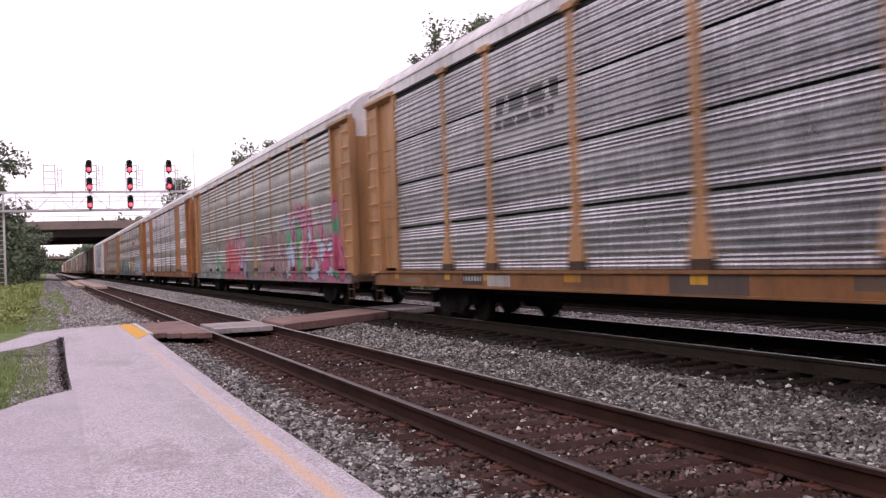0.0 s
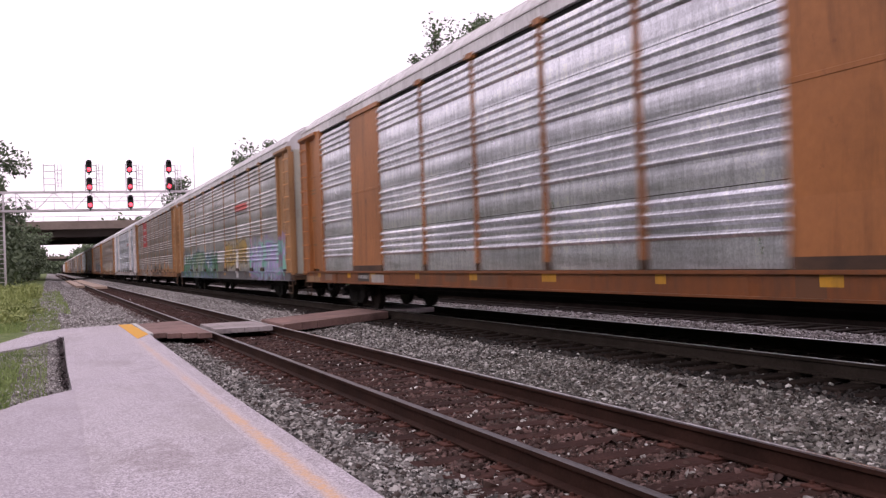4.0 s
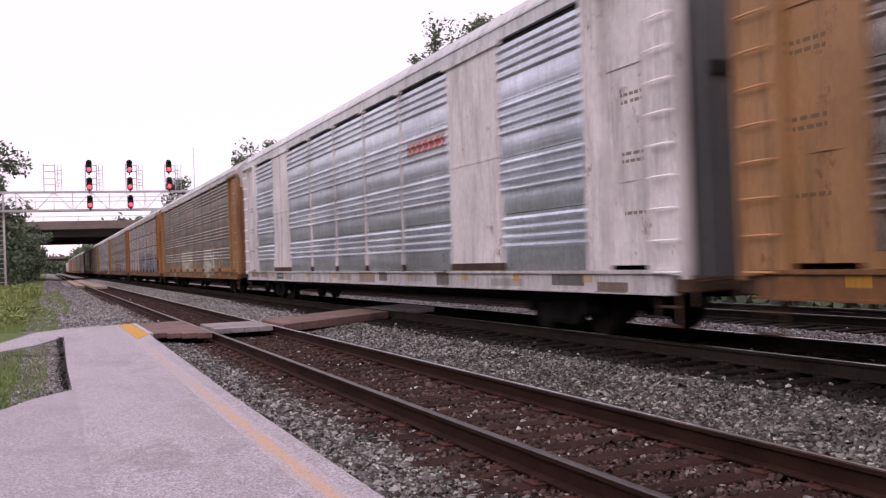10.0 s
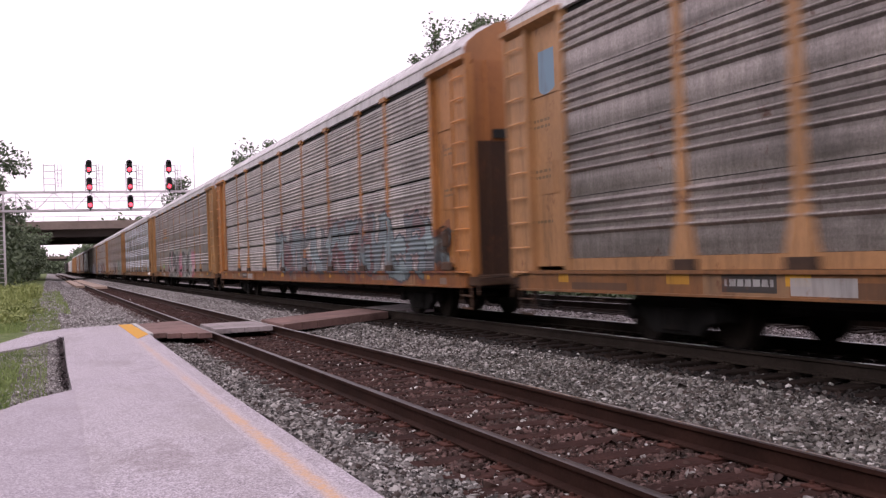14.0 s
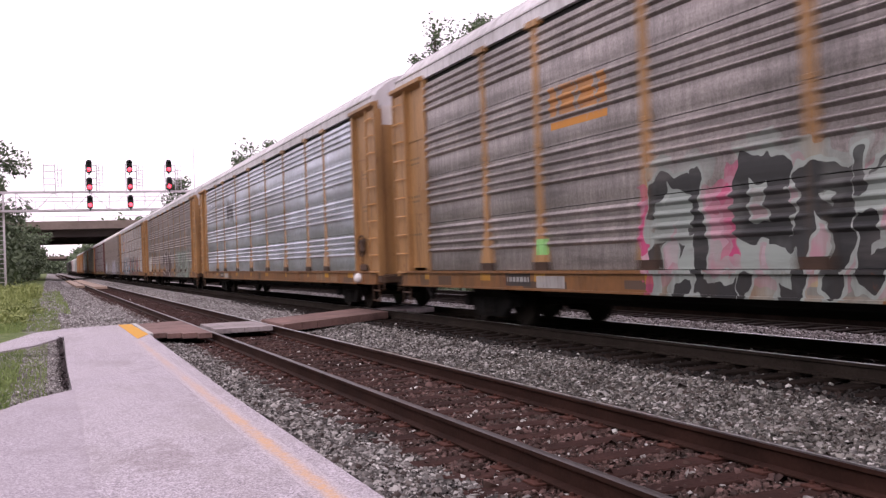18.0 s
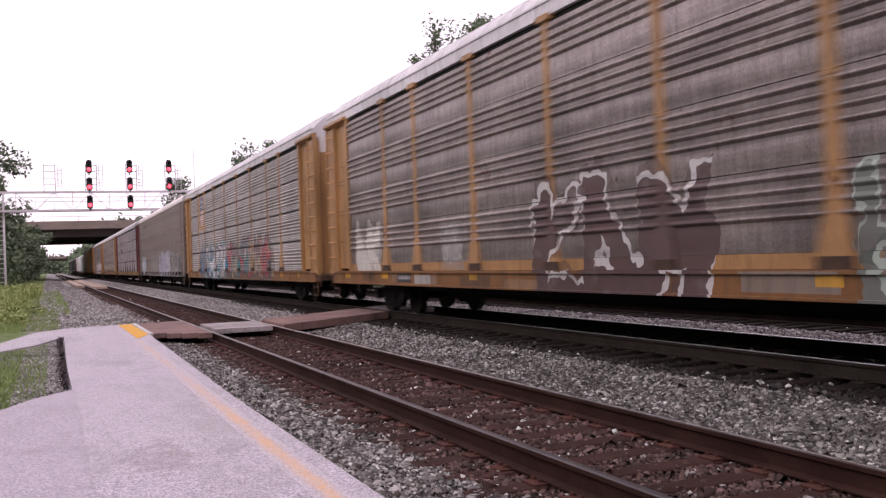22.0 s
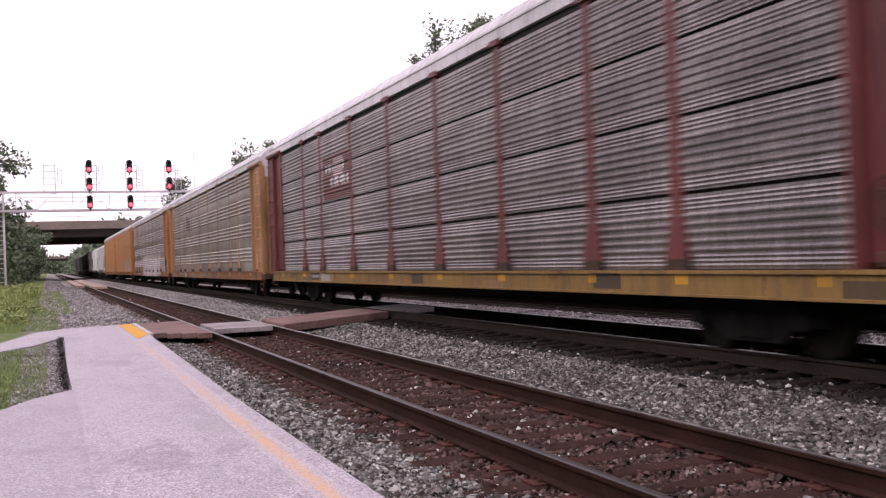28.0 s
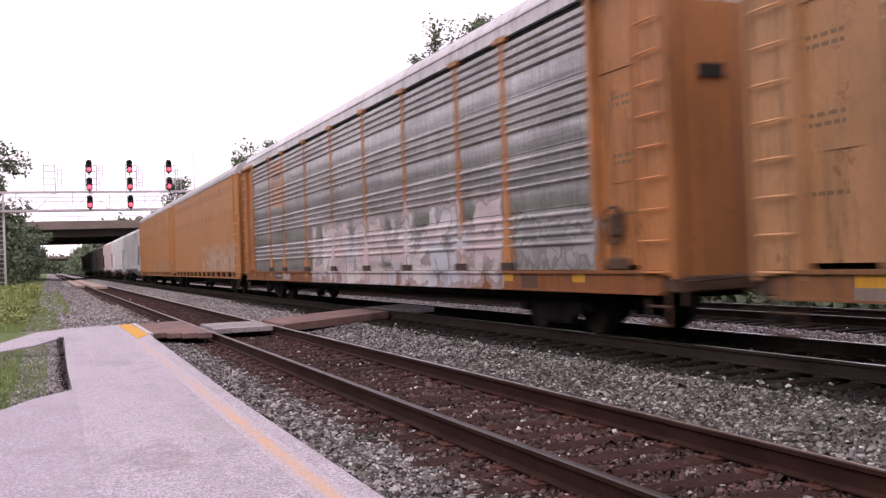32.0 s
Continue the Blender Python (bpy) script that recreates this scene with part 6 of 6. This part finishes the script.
autorack(11, "slotted grey car carrier with a shield on gold and bright graffiti", (0.165, 0.152, 0.146), GOLD, "slot", metal=0.25, door_layers=CAP, layers=marks(
    ("rect", 7.1, 9.2, 2.85, 4.75, (0.46, 0.27, 0.11), 1.0), ("shield", 7.45, 8.6, 3.05, 4.5, (0.62, 0.44, 0.43)), ("rect", 7.45, 8.6, 3.85, 4.5, (0.10, 0.11, 0.28), 1.0),
    ("bars", 7.5, 8.5, 4.2, 4.35, (0.5, 0.5, 0.52), 5), ("bars", 7.5, 8.5, 3.95, 4.1, (0.5, 0.5, 0.52), 5),
    ("tag", 6.9, 9.0, 0.6, 2.0, [(0.05, 0.16, 0.32), (0.12, 0.14, 0.16)], (0.05, 0.10, 0.20), 0.6, 22),
    ("tag", 1.0, 6.9, 0.5, 2.05, [WHITE, (0.42, 0.36, 0.36), WHITE, (0.05, 0.20, 0.30), (0.45, 0.30, 0.30)], BLK, 0.95, 23),
    ("tag", -7.6, 1.1, 0.5, 2.1, [(0.04, 0.17, 0.19), (0.32, 0.04, 0.05), (0.32, 0.24, 0.17), (0.10, 0.09, 0.09), (0.30, 0.05, 0.06), (0.04, 0.18, 0.30)], (0.03, 0.03, 0.035), 1.1, 24)))
smooth_autorack(PITCH_CAR * 12 - HALF, "taupe flat-sided car carrier with rows of vents and white graffiti", (0.175, 0.137, 0.12), (0.70, 0.62, 0.61), [(-13.95, 13.95)], (-10.0, 10.0),
    (-14.57, 14.57), cap=(0.42, 0.40, 0.40), layers=marks(
    ("tag", 9.4, 12.2, 0.75, 1.95, [(0.36, 0.44, 0.52), (0.50, 0.52, 0.55), (0.40, 0.47, 0.55), (0.03, 0.03, 0.03)], (0.45, 0.46, 0.48), 1.0, 25),
    ("tag", 0.4, 5.2, 0.7, 1.75, [(0.22, 0.18, 0.17), (0.3, 0.27, 0.26)], (0.12, 0.10, 0.09), 0.7, 26),
    ("tag", -7.3, -0.5, 0.5, 2.1, [(0.36, 0.34, 0.42), (0.28, 0.28, 0.42), (0.42, 0.40, 0.44), (0.24, 0.20, 0.22)], (0.45, 0.44, 0.48), 0.7, 27),
    ("tag", -11.4, -7.6, 0.55, 1.95, [DULL, (0.16, 0.15, 0.16), DULL], (0.45, 0.44, 0.47), 0.8, 28),
    ("tag", -12.7, -11.4, 0.6, 1.75, [BLK, DULL], (0.2, 0.19, 0.2), 0.8, 29)))
autorack(13, "slotted car carrier with maroon posts and a yellow sill", (0.122, 0.11, 0.11), (0.11, 0.024, 0.024), "slot", sill=(0.34, 0.20, 0.06), metal=0.25, brake=True, layers=marks(
    ("rect", 4.3, 6.9, 2.75, 3.95, (0.11, 0.03, 0.03), 1.0), ("bars", 4.9, 6.7, 3.5, 3.72, WHITE, 4), ("bars", 4.5, 6.2, 3.1, 3.35, WHITE, 3),
    ("rect", 5.0, 5.9, 3.35, 3.85, (0.42, 0.33, 0.33), 0.9)))
autorack(14, "brown-grey ribbed car carrier with tan posts and patched sill", (0.14, 0.125, 0.115), TAN, door_layers=CAP, metal=0.25, rust=0.1, layers=marks(
    ("tag", 4.9, 6.3, 3.1, 3.7, [DULL], (0.07, 0.065, 0.065), 0.35, 30), ("tag", -11.9, -10.4, 0.9, 1.8, [(0.30, 0.29, 0.27)], (0.34, 0.33, 0.31), 0.6, 31),
    ("rect", -13.0, -12.5, 0.9, 1.45, (0.45, 0.41, 0.35), 0.9)))
autorack(15, "grey ribbed car carrier with orange posts and pinkish graffiti", (0.15, 0.145, 0.145), (0.33, 0.135, 0.045), door_layers=CAP, metal=0.3, brake=True, layers=marks(
    ("tag", -9.0, 3.7, 0.5, 2.05, [(0.52, 0.45, 0.46), (0.58, 0.53, 0.54), (0.46, 0.47, 0.52), (0.50, 0.40, 0.42)], (0.30, 0.25, 0.25), 1.1, 32, 1.25),
    ("tag", -12.2, -9.5, 0.9, 1.55, [(0.22, 0.21, 0.21), (0.30, 0.29, 0.29)], (0.16, 0.15, 0.15), 0.6, 33),
    ("rect", 6.9, 8.9, 2.95, 4.5, (0.45, 0.22, 0.12), 0.8), ("bars", 7.2, 8.6, 3.9, 4.1, (0.14, 0.13, 0.14), 3)))
FRONT = PITCH_CAR * 15 - HALF + 14.57
smooth_autorack(FRONT + 22.7, "two-part orange car carrier with faded sides", (0.38, 0.165, 0.05), (0.40, 0.38, 0.39), [(-22.1, -0.25), (0.25, 22.1)], (-18.5, 0.0, 18.5), (-22.7, 22.7),
    rows=(3.2, 4.2), step=1.42, layers=[("tag", -21.5, -12.0, 0.85, 1.75, [(0.40, 0.30, 0.24), (0.33, 0.18, 0.09), (0.36, 0.15, 0.04)], (0.34, 0.16, 0.05), 1.0, 34),
    ("tag", 1.0, 12.0, 0.85, 1.5, [(0.33, 0.2, 0.12), (0.34, 0.15, 0.05)], (0.34, 0.14, 0.04), 1.2, 35)])
at = FRONT + 45.4
for k, (col, label) in enumerate([((0.5, 0.5, 0.5), "grey covered hopper wagon"), ((0.68, 0.67, 0.67), "pale grey covered hopper wagon"),
                                  ((0.62, 0.52, 0.53), "pinkish white covered hopper wagon"), ((0.07, 0.05, 0.045), "dark brown covered hopper wagon"),
                                  ((0.03, 0.032, 0.033), "black covered hopper wagon"), ((0.04, 0.038, 0.036), "black covered hopper wagon"),
                                  ((0.10, 0.09, 0.085), "dull grey covered hopper wagon"), ((0.05, 0.04, 0.038), "dark covered hopper wagon")]):
    hopper(at + 9.15, col, label + " with ribbed sides")
    at += 18.3


def motions():
    times = [0.0, 4.0, 8.0, 12.0, 16.0, 20.0, 24.0, 28.0, 32.0]
    for car, offset in TRAIN:
        walk(car, [(t, pose(XC, along(t) + offset, Z2 + RIDE)) for t in times])
    # one turning wheel for each end of a bogie; all the others turn alike
    first = {}
    for w, dy in WHEELS:
        if dy not in first:
            walk(w, [(k / FPS, pose(0, dy, 0.43, math.degrees((along(0) - along(k / FPS)) / 0.42))) for k in range(32 * FPS + 1)])
            first[dy] = w
        else:
            src = first[dy].animation_data
            w.rotation_mode = "QUATERNION"
            w.animation_data_create()
            w.animation_data.action = src.action
            w.animation_data.action_slot = src.action_slot


motions()
